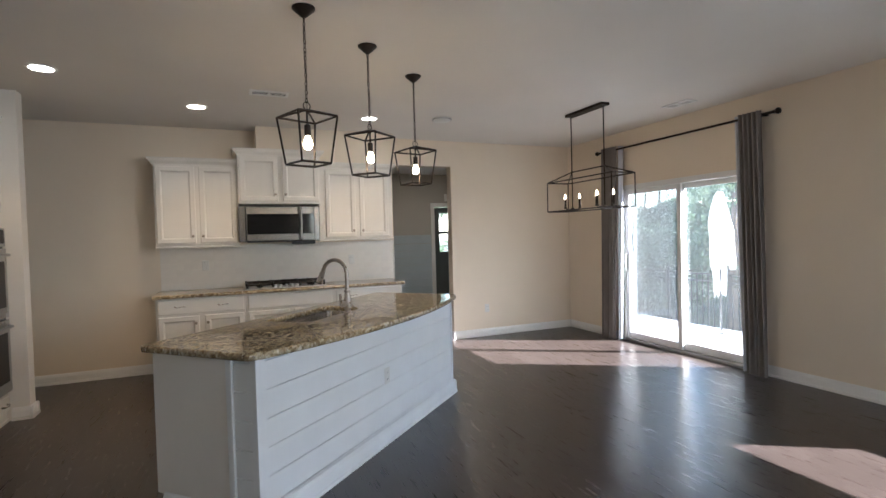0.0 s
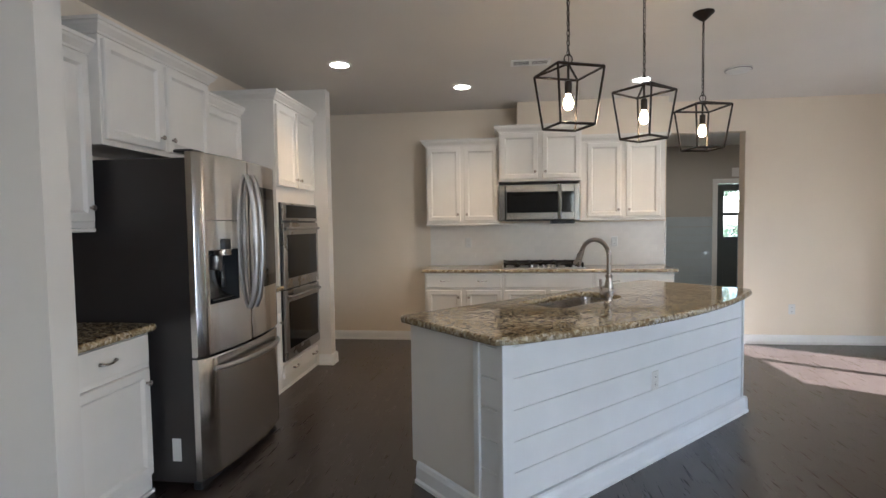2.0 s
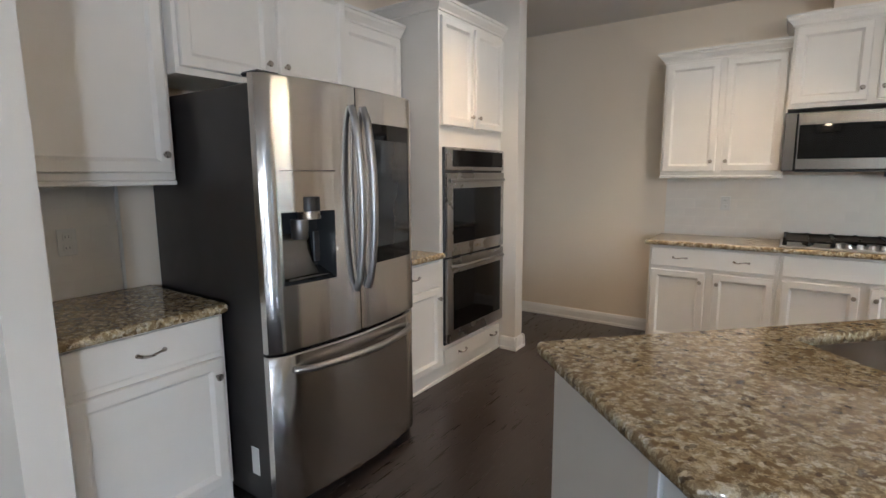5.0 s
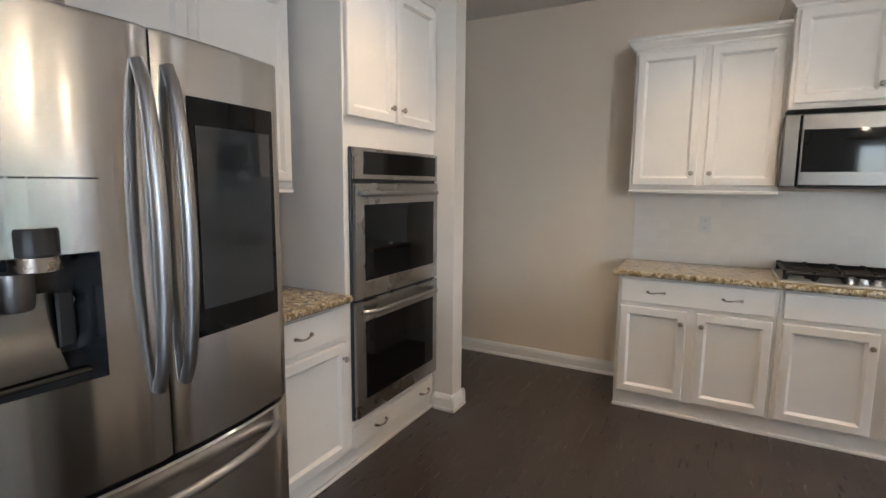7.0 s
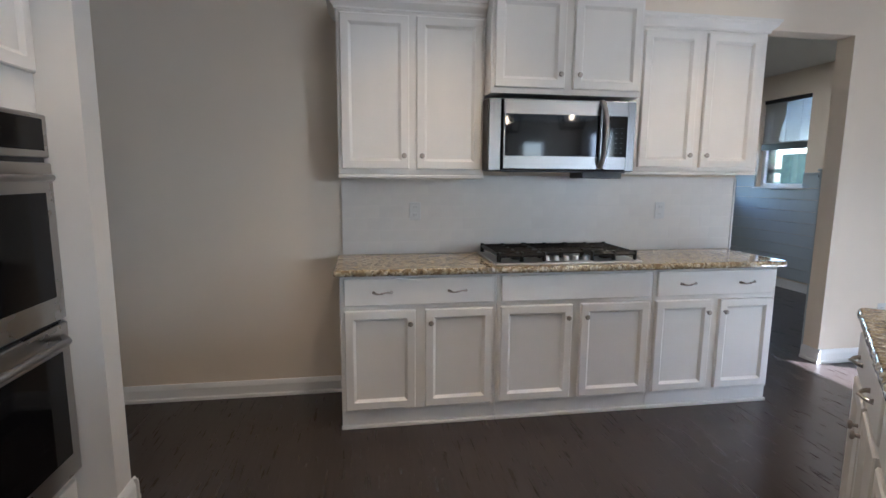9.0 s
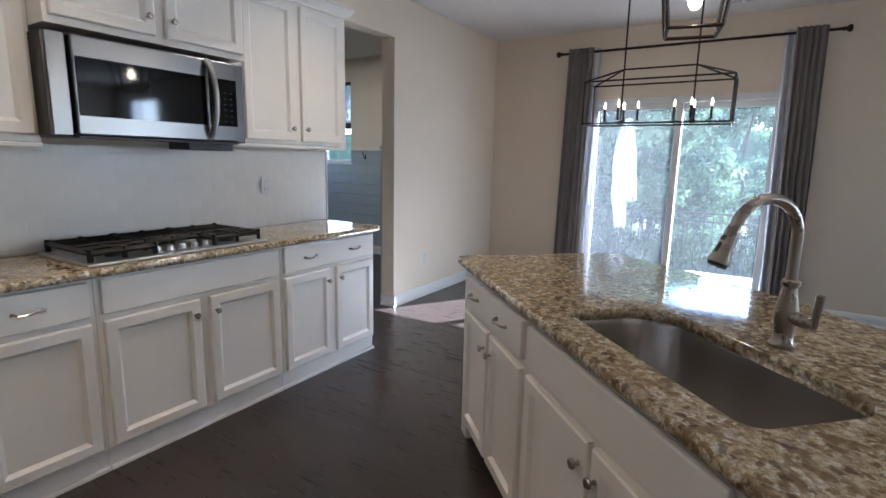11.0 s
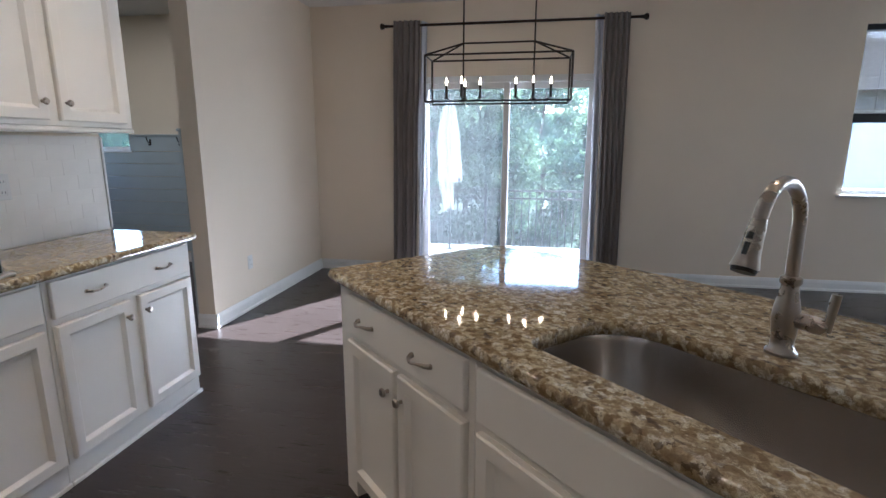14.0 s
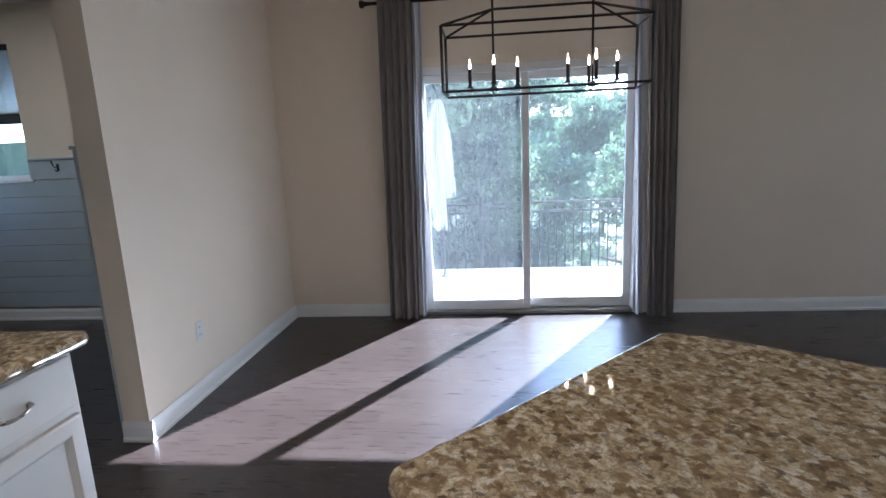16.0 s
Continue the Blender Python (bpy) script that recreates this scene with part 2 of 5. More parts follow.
OUTLET = material("white_plastic", (0.68, 0.67, 0.64), 0.35, vary=0.02, scale=10)
GROUT = material("pale_grout", (0.76, 0.72, 0.66), 0.8, vary=0.05, scale=20)
TILE = material("glazed_white_tile", (0.74, 0.70, 0.64), 0.30, vary=0.03, scale=8, per_object=0.02, rough_vary=0.04)
CURTAIN = material("grey_curtain_cloth", (0.215, 0.192, 0.178), 0.85, vary=0.08, scale=4, bump=0.3, bump_scale=400)
LINING = material("white_curtain_lining", (0.62, 0.64, 0.70), 0.85, vary=0.04, scale=4, bump=0.2, bump_scale=300)
VINYL = material("white_vinyl_frame", (0.74, 0.74, 0.73), 0.35, vary=0.02, scale=6)
ALUM = material("grey_track_metal", (0.30, 0.29, 0.27), 0.4, 0.8, vary=0.1, scale=12)
GLASS = glass("clear_window_glass")
HAZY = glass("hazy_tinted_patio_door_glass", (0.86, 0.875, 0.88))
# a small translucent share puts the veil of glare haze into the glass
nt = HAZY.node_tree
tl, mx_ = nt.nodes.new("ShaderNodeBsdfTranslucent"), nt.nodes.new("ShaderNodeMixShader")
tl.inputs[0].default_value = (0.86, 0.93, 0.96, 1)
mx_.inputs[0].default_value = 0.0085
nt.links.new(nt.nodes["Mix Shader"].outputs[0], mx_.inputs[1])
nt.links.new(tl.outputs[0], mx_.inputs[2])
nt.links.new(mx_.outputs[0], nt.nodes["Material Output"].inputs[0])
BULBGLASS = glow("warm_bulb_glass", (1.0, 0.72, 0.42), 13)
FLAME = glow("candle_bulb_glow", (1.0, 0.72, 0.42), 8)
CANGLOW = glow("downlight_lens", (1.0, 0.90, 0.76), 3)
GRANITE = granite("polished_granite")
PLANK = wood_floor("dark_stained_plank", True)
PLANKS = wood_floor("dark_stained_planks_joined", False)
GAP = material("floor_gap_dark", (0.018, 0.012, 0.010), 0.8, vary=0.1)


# ---- mesh helpers ----
def part(name, bm, mat, parent=None, label="", smooth=False):
    me = bpy.data.meshes.new(name)
    bmesh.ops.recalc_face_normals(bm, faces=bm.faces)
    bm.to_mesh(me)
    bm.free()
    me.materials.append(mat)
    if smooth:
        me.shade_smooth()
        me.set_sharp_from_angle(angle=radians(40))
    ob = new(name, me)
    if parent is not None:
        ob.parent = parent
    if label:
        ob["label"] = label
    return ob


def thing(name, m, label, category, group=""):
    ob = new(name)
    ob.empty_display_size = 0.1
    ob.matrix_world = m
    return tagged(ob, label, category, group)


def box(x0, y0, z0, x1, y1, z1, bevel=0.0, bm=None, seg=1):
    out = bm or bmesh.new()
    r = bmesh.ops.create_cube(out, size=1)
    vs = r["verts"]
    for v in vs:
        v.co = Vector(((x0 + x1) / 2 + v.co.x * (x1 - x0), (y0 + y1) / 2 + v.co.y * (y1 - y0), (z0 + z1) / 2 + v.co.z * (z1 - z0)))
    if bevel:
        es = list({e for v in vs for e in v.link_edges})
        bmesh.ops.bevel(out, geom=es, offset=bevel, segments=seg, affect="EDGES", profile=0.5)
    return out


def lathe(profile, m=None, n=16, bm=None):
    """Turns (radius, height) points about z."""
    out = bm or bmesh.new()
    m = m or Matrix()
    rings = []
    for r, z in profile:
        if r < 1e-6:
            rings.append([out.verts.new(m @ Vector((0, 0, z)))])
        else:
            rings.append([out.verts.new(m @ Vector((r * math.cos(2 * math.pi * k / n), r * math.sin(2 * math.pi * k / n), z))) for k in range(n)])
    for a, b in zip(rings, rings[1:]):
        for k in range(n):
            j = (k + 1) % n
            if len(a) == 1 and len(b) == 1:
                continue
            if len(a) == 1:
                out.faces.new((a[0], b[k], b[j]))
            elif len(b) == 1:
                out.faces.new((a[k], a[j], b[0]))
            else:
                out.faces.new((a[k], a[j], b[j], b[k]))
    return out


def tube(points, radius, n=8, bm=None, closed=False, flat=1.0):
    """Sweeps a round bar along points; radius may be a list."""
    out = bm or bmesh.new()
    pts = [Vector(p) for p in points]
    rad = radius if isinstance(radius, (list, tuple)) else [radius] * len(pts)
    rings, side = [], None
    for i, p in enumerate(pts):
        a = pts[i - 1] if (i or closed) else p
        b = pts[(i + 1) % len(pts)] if (i + 1 < len(pts) or closed) else p
        d = (b - a).normalized()
        if side is None:
            side = d.orthogonal().normalized()
        side = (side - d * side.dot(d)).normalized()
        up = d.cross(side)
        rings.append([out.verts.new(p + rad[i] * (math.cos(2 * math.pi * (k + 0.5) / n) * side + flat * math.sin(2 * math.pi * (k + 0.5) / n) * up)) for k in range(n)])
    for a, b in zip(rings, rings[1:] + (rings[:1] if closed else [])):
        for k in range(n):
            j = (k + 1) % n
            out.faces.new((a[k], a[j], b[j], b[k]))
    if not closed:
        out.faces.new(rings[0])
        out.faces.new(rings[-1][::-1])
    return out


def bar(a, b, half, bm=None):
    """A square iron bar between two points."""
    return tube([a, b], half * 1.414, 4, bm)


def grid_wall(name, axis, at, thick, lo, hi, z0, z1, holes, mat, label=""):
    """A wall along x or y with openings (lo, hi, bottom, top) right through it."""
    us = sorted({lo, hi, *[v for h in holes for v in h[:2]]})
    zs = sorted({z0, z1, *[v for h in holes for v in h[2:]]})
    solid = {}
    for i in range(len(us) - 1):
        for k in range(len(zs) - 1):
            uc, zc = (us[i] + us[i + 1]) / 2, (zs[k] + zs[k + 1]) / 2
            solid[i, k] = not any(h[0] < uc < h[1] and h[2] < zc < h[3] for h in holes)
    bm = bmesh.new()
    cache = {}

    def vert(i, s, k):
        if (i, s, k) not in cache:
            u, w, z = us[i], at + s * thick, zs[k]
            cache[i, s, k] = bm.verts.new((u, w, z) if axis == "x" else (w, u, z))
        return cache[i, s, k]

    for (i, k), s in solid.items():
        if not s:
            continue
        for side in (0, 1):
            bm.faces.new([vert(i, side, k), vert(i + 1, side, k), vert(i + 1, side, k + 1), vert(i, side, k + 1)])
        for di, dk, q in ((-1, 0, ((i, k), (i, k + 1))), (1, 0, ((i + 1, k), (i + 1, k + 1))), (0, -1, ((i, k), (i + 1, k))), (0, 1, ((i, k + 1), (i + 1, k + 1)))):
            if not solid.get((i + di, k + dk)):
                (a, b), (c, d) = q
                bm.faces.new([vert(a, 0, b), vert(c, 0, d), vert(c, 1, d), vert(a, 1, b)])
    return tagged(part(name, bm, mat), label, "wall", kind="structure")


def rounded(points, radii, n=6):
    """A polygon's outline with rounded corners, counter-clockwise."""
    out = []
    for i, p in enumerate(points):
        p, a, b = Vector(p), Vector(points[i - 1]), Vector(points[(i + 1) % len(points)])
        r = radii[i]
        if r <= 0:
            out.append(p)
            continue
        da, db = (a - p).normalized(), (b - p).normalized()
        half = math.acos(max(-1, min(1, da.dot(db)))) / 2
        d = r / math.tan(half)
        c = p + (da + db).normalized() * (r / math.sin(half))
        s, e = p + da * d, p + db * d
        for k in range(n + 1):
            v = (s - c).lerp(e - c, k / n)
            out.append(c + v.normalized() * r)
    return out


def dense(loop, step=0.02):
    out = []
    for a, b in zip(loop, loop[1:] + loop[:1]):
        k = max(1, int((b - a).length / step))
        out += [a.lerp(b, j / k) for j in range(k)]
    return out


def slab(outline, z1, thick, hole=None, rough_edge=0.003, step=0.02):
    """A stone top with a chipped, rounded edge and maybe a cut-out."""
    bm = bmesh.new()
    loop = dense(outline, step)
    n = len(loop)
    nor = []
    for i in range(n):
        d = loop[(i + 1) % n] - loop[i - 1]
        nor.append(Vector((d.y, -d.x)).normalized())
    rings = []
    for inset, dz in ((0.011, 0), (0.004, 0.003), (0.0, 0.010), (-0.001, 0.5 * thick), (0.0, thick - 0.008), (0.006, thick)):
        ring = []
        for i, p in enumerate(loop):
            k = rough_edge * (noise.noise(Vector((p.x * 28, p.y * 28, dz * 120))) + 0.6 * noise.noise(Vector((p.x * 70, p.y * 70, dz * 200)))) if 0.001 < dz < thick - 0.001 else 0
            q = p - nor[i] * (inset + k)
            ring.append(bm.verts.new((q.x, q.y, z1 - dz)))
        rings.append(ring)
    for a, b in zip(rings, rings[1:]):
        for k in range(n):
            j = (k + 1) % n
            bm.faces.new((a[k], b[k], b[j], a[j]))
    cuts = [[], []]
    if hole:
        cuts = [[bm.verts.new((p.x, p.y, z)) for p in hole] for z in (z1, z1 - thick)]
        for k in range(len(hole)):
            j = (k + 1) % len(hole)
            bm.faces.new((cuts[0][k], cuts[0][j], cuts[1][j], cuts[1][k]))
    for ring, cut in ((rings[0], cuts[0]), (rings[-1], cuts[1])):
        es = []
        for loop2 in (ring, cut):
            for k in range(len(loop2)):
                a, b = loop2[k], loop2[(k + 1) % len(loop2)]
                es.append(bm.edges.get((a, b)) or bm.edges.new((a, b)))
        bmesh.ops.triangle_fill(bm, edges=es, use_beauty=True, use_dissolve=False)
    bm.normal_update()
    for f in bm.faces:
        f.smooth = abs(f.normal.z) < 0.95
    return bm


# ---- camera-independent sizes of the rooms ----
XE, YN, XW = 4.80, 6.43, -2.40
# the opening at y -2.75 to -1.85 is assumed, made for the fill lamp
grid_wall("wall_east", "y", XE, 0.16, -3.6, 10.1, 0, CEIL, [(3.46, 5.29, 0.0, 2.06), (0.35, 1.25, 0.93, 2.43), (-2.75, -1.85, 0.93, 2.43), (8.74, 9.50, 1.30, 2.46)], WALL, "warm greige painted exterior wall with patio door and windows")
grid_wall("wall_north", "x", YN, 0.14, -4.0, XE, 0, CEIL, [(1.97, 2.82, 0.0, 2.42)], WALL, "warm greige painted wall with a plain tall opening")
grid_wall("wall_west", "y", XW - 0.12, 0.12, -3.5, 5.27, 0, CEIL, [], WALL, "warm greige painted wall behind the fridge run")
# wall paint here too, its cooler light put into the colour
grid_wall("wall_stub_south", "x", 2.08, 0.12, XW, -1.62, 0, CEIL, [], PALE_END, "short wall end beside the cabinets, coloured paler for its cooler light")
grid_wall("wall_stub_north", "x", 5.27, 0.125, -4.0, -1.645, 0, CEIL, [], PALE_END, "off-white wall end beside the oven cabinet")
grid_wall("wall_passage", "y", -4.12, 0.12, 5.28, 6.57, 0, CEIL, [], WALL, "greige wall closing the passage")
grid_wall("wall_south", "x", -3.66, 0.16, XW - 0.12, XE, 0, CEIL, [(2.14, 2.66, 1.64, 2.26), (3.32, 3.84, 1.64, 2.26)], WALL, "greige wall with two small windows")
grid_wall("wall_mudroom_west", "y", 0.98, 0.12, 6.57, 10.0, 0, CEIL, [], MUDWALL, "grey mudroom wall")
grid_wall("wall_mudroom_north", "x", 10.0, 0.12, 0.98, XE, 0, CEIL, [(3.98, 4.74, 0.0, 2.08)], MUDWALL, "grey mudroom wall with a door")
tagged(part("ceiling", box(-4.2, -3.7, CEIL, 5.0, 10.2, CEIL + 0.15), CEILING), "off-white textured ceiling", "ceiling", kind="structure")
tagged(part("wall_chase", box(0.27, 6.13, 2.36, 1.90, YN - 0.002, CEIL - 0.002), WALL), "boxed-out greige wall section above the cabinets", "wall", kind="structure")
tagged(part("floor", box(-4.2, -3.7, -0.12, 5.0, 10.2, -0.016), GAP), "dark wooden floor of stained planks", "floor", kind="structure")


def baseboard(a, b, h=0.108):
    """Skirting between two floor points; the wall is on its left."""
    a, b = Vector(a), Vector(b)
    L = (b - a).length
    bm = bmesh.new()
    prof = [(0, 0.001), (0.024, 0.001), (0.024, 0.018), (0.016, 0.026), (0.016, h - 0.03), (0.011, h - 0.012), (0.006, h), (0, h)]
    ends = []
    for x in (0, L):
        ends.append([bm.verts.new((x, -d, z)) for d, z in prof])
    for k in range(len(prof)):
        j = (k + 1) % len(prof)
        bm.faces.new((ends[0][k], ends[0][j], ends[1][j], ends[1][k]))
    bm.faces.new(ends[0])
    bm.faces.new(ends[1][::-1])
    ob = part("baseboard", bm, TRIM)
    ob.matrix_world = pose(a.x, a.y, 0, 0, 0, math.degrees(math.atan2(b.y - a.y, b.x - a.x)))
    return tagged(ob, "white painted skirting board", "baseboard", kind="structure")


for a, b in (((-4.0, YN), (-0.76, YN)), ((2.82, YN), (XE, YN)), ((XE, YN - 0.026), (XE, 5.36)), ((XE, 3.39), (XE, -3.5)), ((2.82, YN + 0.14), (2.82, YN - 0.024)),
             ((-1.645, 5.246), (-1.645, 5.419)), ((-1.621, 5.395), (-4.0, 5.395)), ((-1.77, 5.27), (-1.621, 5.27)), ((-1.62, 2.056), (-1.62, 2.224)), ((XW, 2.08), (-1.596, 2.08)), ((-1.596, 2.20), (-1.75, 2.20)),
             ((XW, -3.5), (XW, 2.056)), ((XE, -3.5), (XW, -3.5)), ((XE, 9.99), (XE, 6.60)), ((1.1, 10.0), (3.9, 10.0))):
    baseboard(a, b)


# ---- cabinets ----
def door_mesh(w, h, t=0.022, rail=0.052):
    bm = bmesh.new()
    def ring(inset, y):
        return [bm.verts.new((x, y, z)) for x, z in ((inset, inset), (w - inset, inset), (w - inset, h - inset), (inset, h - inset))]
    rings = [ring(0, 0), ring(0, -t + 0.005), ring(0.005, -t), ring(rail - 0.007, -t), ring(rail - 0.003, -t + 0.004), ring(rail + 0.008, -t + 0.015)]
    for a, b in zip(rings, rings[1:]):
        for k in range(4):
            j = (k + 1) % 4
            bm.faces.new((a[k], a[j], b[j], b[k]))
    bm.faces.new(rings[0][::-1])
    bm.faces.new(rings[-1])
    return bm


def knob_mesh():
    return lathe([(0.0, 0.0), (0.008, 0.0), (0.006, 0.008), (0.006, 0.014), (0.014, 0.019), (0.0155, 0.024), (0.012, 0.029), (0, 0.031)], pose(0, 0, 0, 90), 14)


def pull_mesh(L=0.096):
    pts = []
    for k in range(13):
        s = k / 12
        pts.append(((s - 0.5) * L, -0.006 - 0.026 * math.sin(math.pi * s) ** 0.6, -0.004 * math.sin(2 * math.pi * s)))
    bm = tube(pts, [0.0075 - 0.0035 * math.sin(math.pi * k / 12) + 0.0012 * (k == 6) for k in range(13)], 8)
    for s in (-1, 1):
        lathe([(0, 0), (0.009, 0), (0.008, 0.006), (0, 0.008)], pose(s * L / 2, 0, 0, 90), 10, bm)
    return bm


SHARED = {}


def shared_part(key, maker, name, mat, parent, loc, smooth=True):
    if key not in SHARED:
        ob = part(name, maker(), mat, parent, smooth=smooth)
        SHARED[key] = ob.data
    else:
        ob = new(name, SHARED[key])
        ob.parent = parent
    ob.location = loc
    return ob


def add_door(cab, x, z, w, h, knob=None, y=0.0):
    """knob: 'l' or 'r' side and 't' or 'b' end."""
    d = part("door", door_mesh(w, h), CAB, cab)
    d.location = (x, y, z)
    if knob:
        kx = 0.03 if knob[0] == "l" else w - 0.03
        kz = h - 0.075 if knob[1] == "t" else 0.075
        shared_part("knob", knob_mesh, "knob", NICKEL, d, (kx, -0.02, kz))
    return d


def add_drawer(cab, x, z, w, h, pulls=(0.5,), y=0.0, name="drawer"):
    d = part(name, box(0, -0.02, 0, w, 0, h, 0.005, seg=2), CAB, cab)
    d.location = (x, y, z)
    for f in pulls:
        shared_part("pull", pull_mesh, "handle", NICKEL, d, (w * f, -0.02, h * 0.5))
    return d


def crown(cab, w, d, z, mat=None, back=0.0, sides=(True, True)):
    """Crown moulding round the front and sides of a wall cabinet."""
    bm = bmesh.new()
    prof = [(0.0, 0.0), (0.010, 0.0), (0.012, 0.012), (0.022, 0.022), (0.040, 0.040), (0.044, 0.055), (0.052, 0.058), (0.052, 0.075), (0.0, 0.075)]
    loops = []
    for o, h in prof:
        l, r = (o if sides[0] else 0), (o if sides[1] else 0)
        loops.append([bm.verts.new(p) for p in ((-l, d, z + h), (-l, -o, z + h), (w + r, -o, z + h), (w + r, d, z + h))])
    for a, b in zip(loops, loops[1:]):
        for k in range(3):
            bm.faces.new((a[k], a[k + 1], b[k + 1], b[k]))
    bm.faces.new(loops[-1])
    bm.faces.new(loops[0][::-1])
    bm.faces.new([l[0] for l in loops])
    bm.faces.new([l[3] for l in loops][::-1])
    return part("crown_moulding", bm, CAB, cab)


def base_cabinet(m, w, d=0.53, h=0.878, drawer=True, pulls=(0.25, 0.75), doors=2, label="", group="kitchen base cabinets", ends=(0, 0)):
    cab = thing("base_cabinet", m, label, "cabinet", group)
    part("body", box(0, 0, 0.10, w, d, h, 0.002), CAB, cab)
    part("toe_board", box(0, 0.012, 0.0, w, d, 0.098), CAB, cab)
    bm = box(-0.004 * ends[0], -0.006, 0.0, w + 0.004 * ends[1], 0.011, 0.022, 0.004)
    part("base_moulding", bm, CAB, cab)
    g = 0.022
    zt = h - 0.016
    add_drawer(cab, g, zt - 0.15, w - 2 * g, 0.15, pulls if drawer else (), name="drawer" if drawer else "false_front")
    zb = 0.117
    dh = zt - 0.15 - 0.028 - zb
    if doors == 2:
        dw = (w - 2 * g - 0.054) / 2
        add_door(cab, g, zb, dw, dh, "rt")
        add_door(cab, w - g - dw, zb, dw, dh, "lt")
    else:
        add_door(cab, g, zb, w - 2 * g, dh, "rt")
    return cab


def wall_cabinet(m, w, d, z0, z1, doors=2, label="", knobs=True, light_rail=True, sides=(True, True), bottom_gap=0.03, edges=(0.018, 0.018), middle=0.042, knob="rb"):
    cab = thing("wall_cabinet", m, label, "cabinet", "kitchen wall cabinets")
    part("body", box(0, 0, z0, w, d, z1, 0.002), CAB, cab)
    crown(cab, w, d, z1, sides=sides)
    if light_rail:
        part("light_rail", box(-0.004, -0.006, z0 - 0.022, w + 0.004, d, z0 - 0.001, 0.005), CAB, cab)
    g, h = edges
    zb, zt = z0 + bottom_gap, z1 - 0.018
    if doors == 2:
        dw = (w - g - h - middle) / 2
        add_door(cab, g, zb, dw, zt - zb, "rb")
        add_door(cab, w - h - dw, zb, dw, zt - zb, "lb")
    else:
        add_door(cab, g, zb, w - g - h, zt - zb, knob if knobs else None)
    return cab


# north run
YB = 5.90
base_cabinet(pose(-0.77, YB, 0), 0.87, label="white painted base cabinet with wide drawer and two doors", ends=(1, 0))
base_cabinet(pose(0.102, YB, 0), 0.956, drawer=False, label="white painted base cabinet under the gas cooktop")
base_cabinet(pose(1.060, YB, 0), 0.83, label="white painted base cabinet with two doors beside the opening", ends=(0, 1))
tagged(part("countertop", slab(rounded([(-0.80, 5.855), (1.93, 5.855), (1.93, YN - 0.012), (-0.80, YN - 0.012)], [0.015, 0.03, 0, 0]), 0.915, 0.036), GRANITE), "polished brown and cream granite worktop under the cooktop", "countertop")
wall_cabinet(pose(-0.77, 6.12, 0), 0.832, 0.308, 1.42, 2.30, label="white painted two-door wall cabinet with crown moulding", sides=(True, False))
wall_cabinet(pose(0.064, 5.99, 0), 0.89, 0.438, 1.87, 2.41, label="raised white two-door wall cabinet above the microwave", light_rail=False, middle=0.05)
wall_cabinet(pose(0.956, 6.12, 0), 0.904, 0.308, 1.455, 2.30, label="tall white two-door wall cabinet beside the opening", sides=(False, True), bottom_gap=0.022, edges=(0.076, 0.052), middle=0.054)
# west run
XB = -1.79
base_cabinet(pose(XB, 2.225, 0, 0, 0, 90), 0.60, 0.605, pulls=(0.5,), doors=1, label="white painted base cabinet with one drawer and one door")
tagged(part("countertop", slab(rounded([(-2.398, 2.205), (-1.73, 2.205), (-1.73, 2.832), (-2.398, 2.832)], [0, 0.01, 0.03, 0]), 0.915, 0.036), GRANITE), "small polished granite worktop beside the fridge", "countertop")
base_cabinet(pose(XB, 3.80, 0, 0, 0, 90), 0.62, 0.605, pulls=(0.5,), doors=1, label="narrow white base cabinet between fridge and oven tower")
tagged(part("countertop", slab(rounded([(-2.398, 3.79), (-1.745, 3.79), (-1.745, 4.418), (-2.398, 4.418)], [0, 0.02, 0.0, 0]), 0.915, 0.036), GRANITE), "short granite worktop between fridge and ovens", "countertop")
wall_cabinet(pose(-2.06, 2.205, 0, 0, 0, 90), 0.615, 0.336, 1.42, 2.32, doors=1, label="white one-door wall cabinet beside the fridge", sides=(False, False))
wall_cabinet(pose(-2.00, 2.823, 0, 0, 0, 90), 0.985, 0.396, 1.86, 2.43, label="white two-door cabinet above the fridge", light_rail=False)
wall_cabinet(pose(-2.06, 3.811, 0, 0, 0, 90), 0.55, 0.336, 1.42, 2.32, doors=1, knob="lb", label="white one-door wall cabinet behind the fridge edge", sides=(False, False))

# ---- oven tower with double oven ----
tower = thing("oven_tower", pose(XB, 4.417, 0, 0, 0, 90), "tall white cabinet tower holding a double wall oven", "cabinet")
TW = 0.851
part("body", box(0, 0, 0.10, TW, 0.605, 2.47, 0.002), CAB, tower)
part("toe_board", box(0, 0.012, 0, TW, 0.605, 0.098), CAB, tower)
part("base_moulding", box(0, -0.006, 0, TW, 0.011, 0.022, 0.004), CAB, tower)
crown(tower, TW, 0.605, 2.47, sides=(True, False))
add_drawer(tower, 0.03, 0.105, TW - 0.06, 0.115, (0.28, 0.86))
for i, (x, w) in enumerate(((0.016, 0.384), (0.438, 0.398))):
    add_door(tower, x, 1.76, w, 0.68, "rb" if i == 0 else "lb")
oven = thing("double_oven", pose(XB, 4.417, 0, 0, 0, 90), "stainless steel double wall oven with black glass doors", "oven")
OX0, OX1 = 0.032, 0.838
part("frame", box(OX0, -0.016, 0.25, OX1, 0.0, 1.62, 0.004), PLASTIC, oven)
part("control_panel", box(OX0 + 0.004, -0.036, 1.465, OX1 - 0.004, -0.017, 1.616, 0.006, seg=2), OVENSTEEL, oven)
part("display", box(OX0 + 0.075, -0.0385, 1.49, OX1 - 0.035, -0.0365, 1.60), BLACKGLASS, oven)
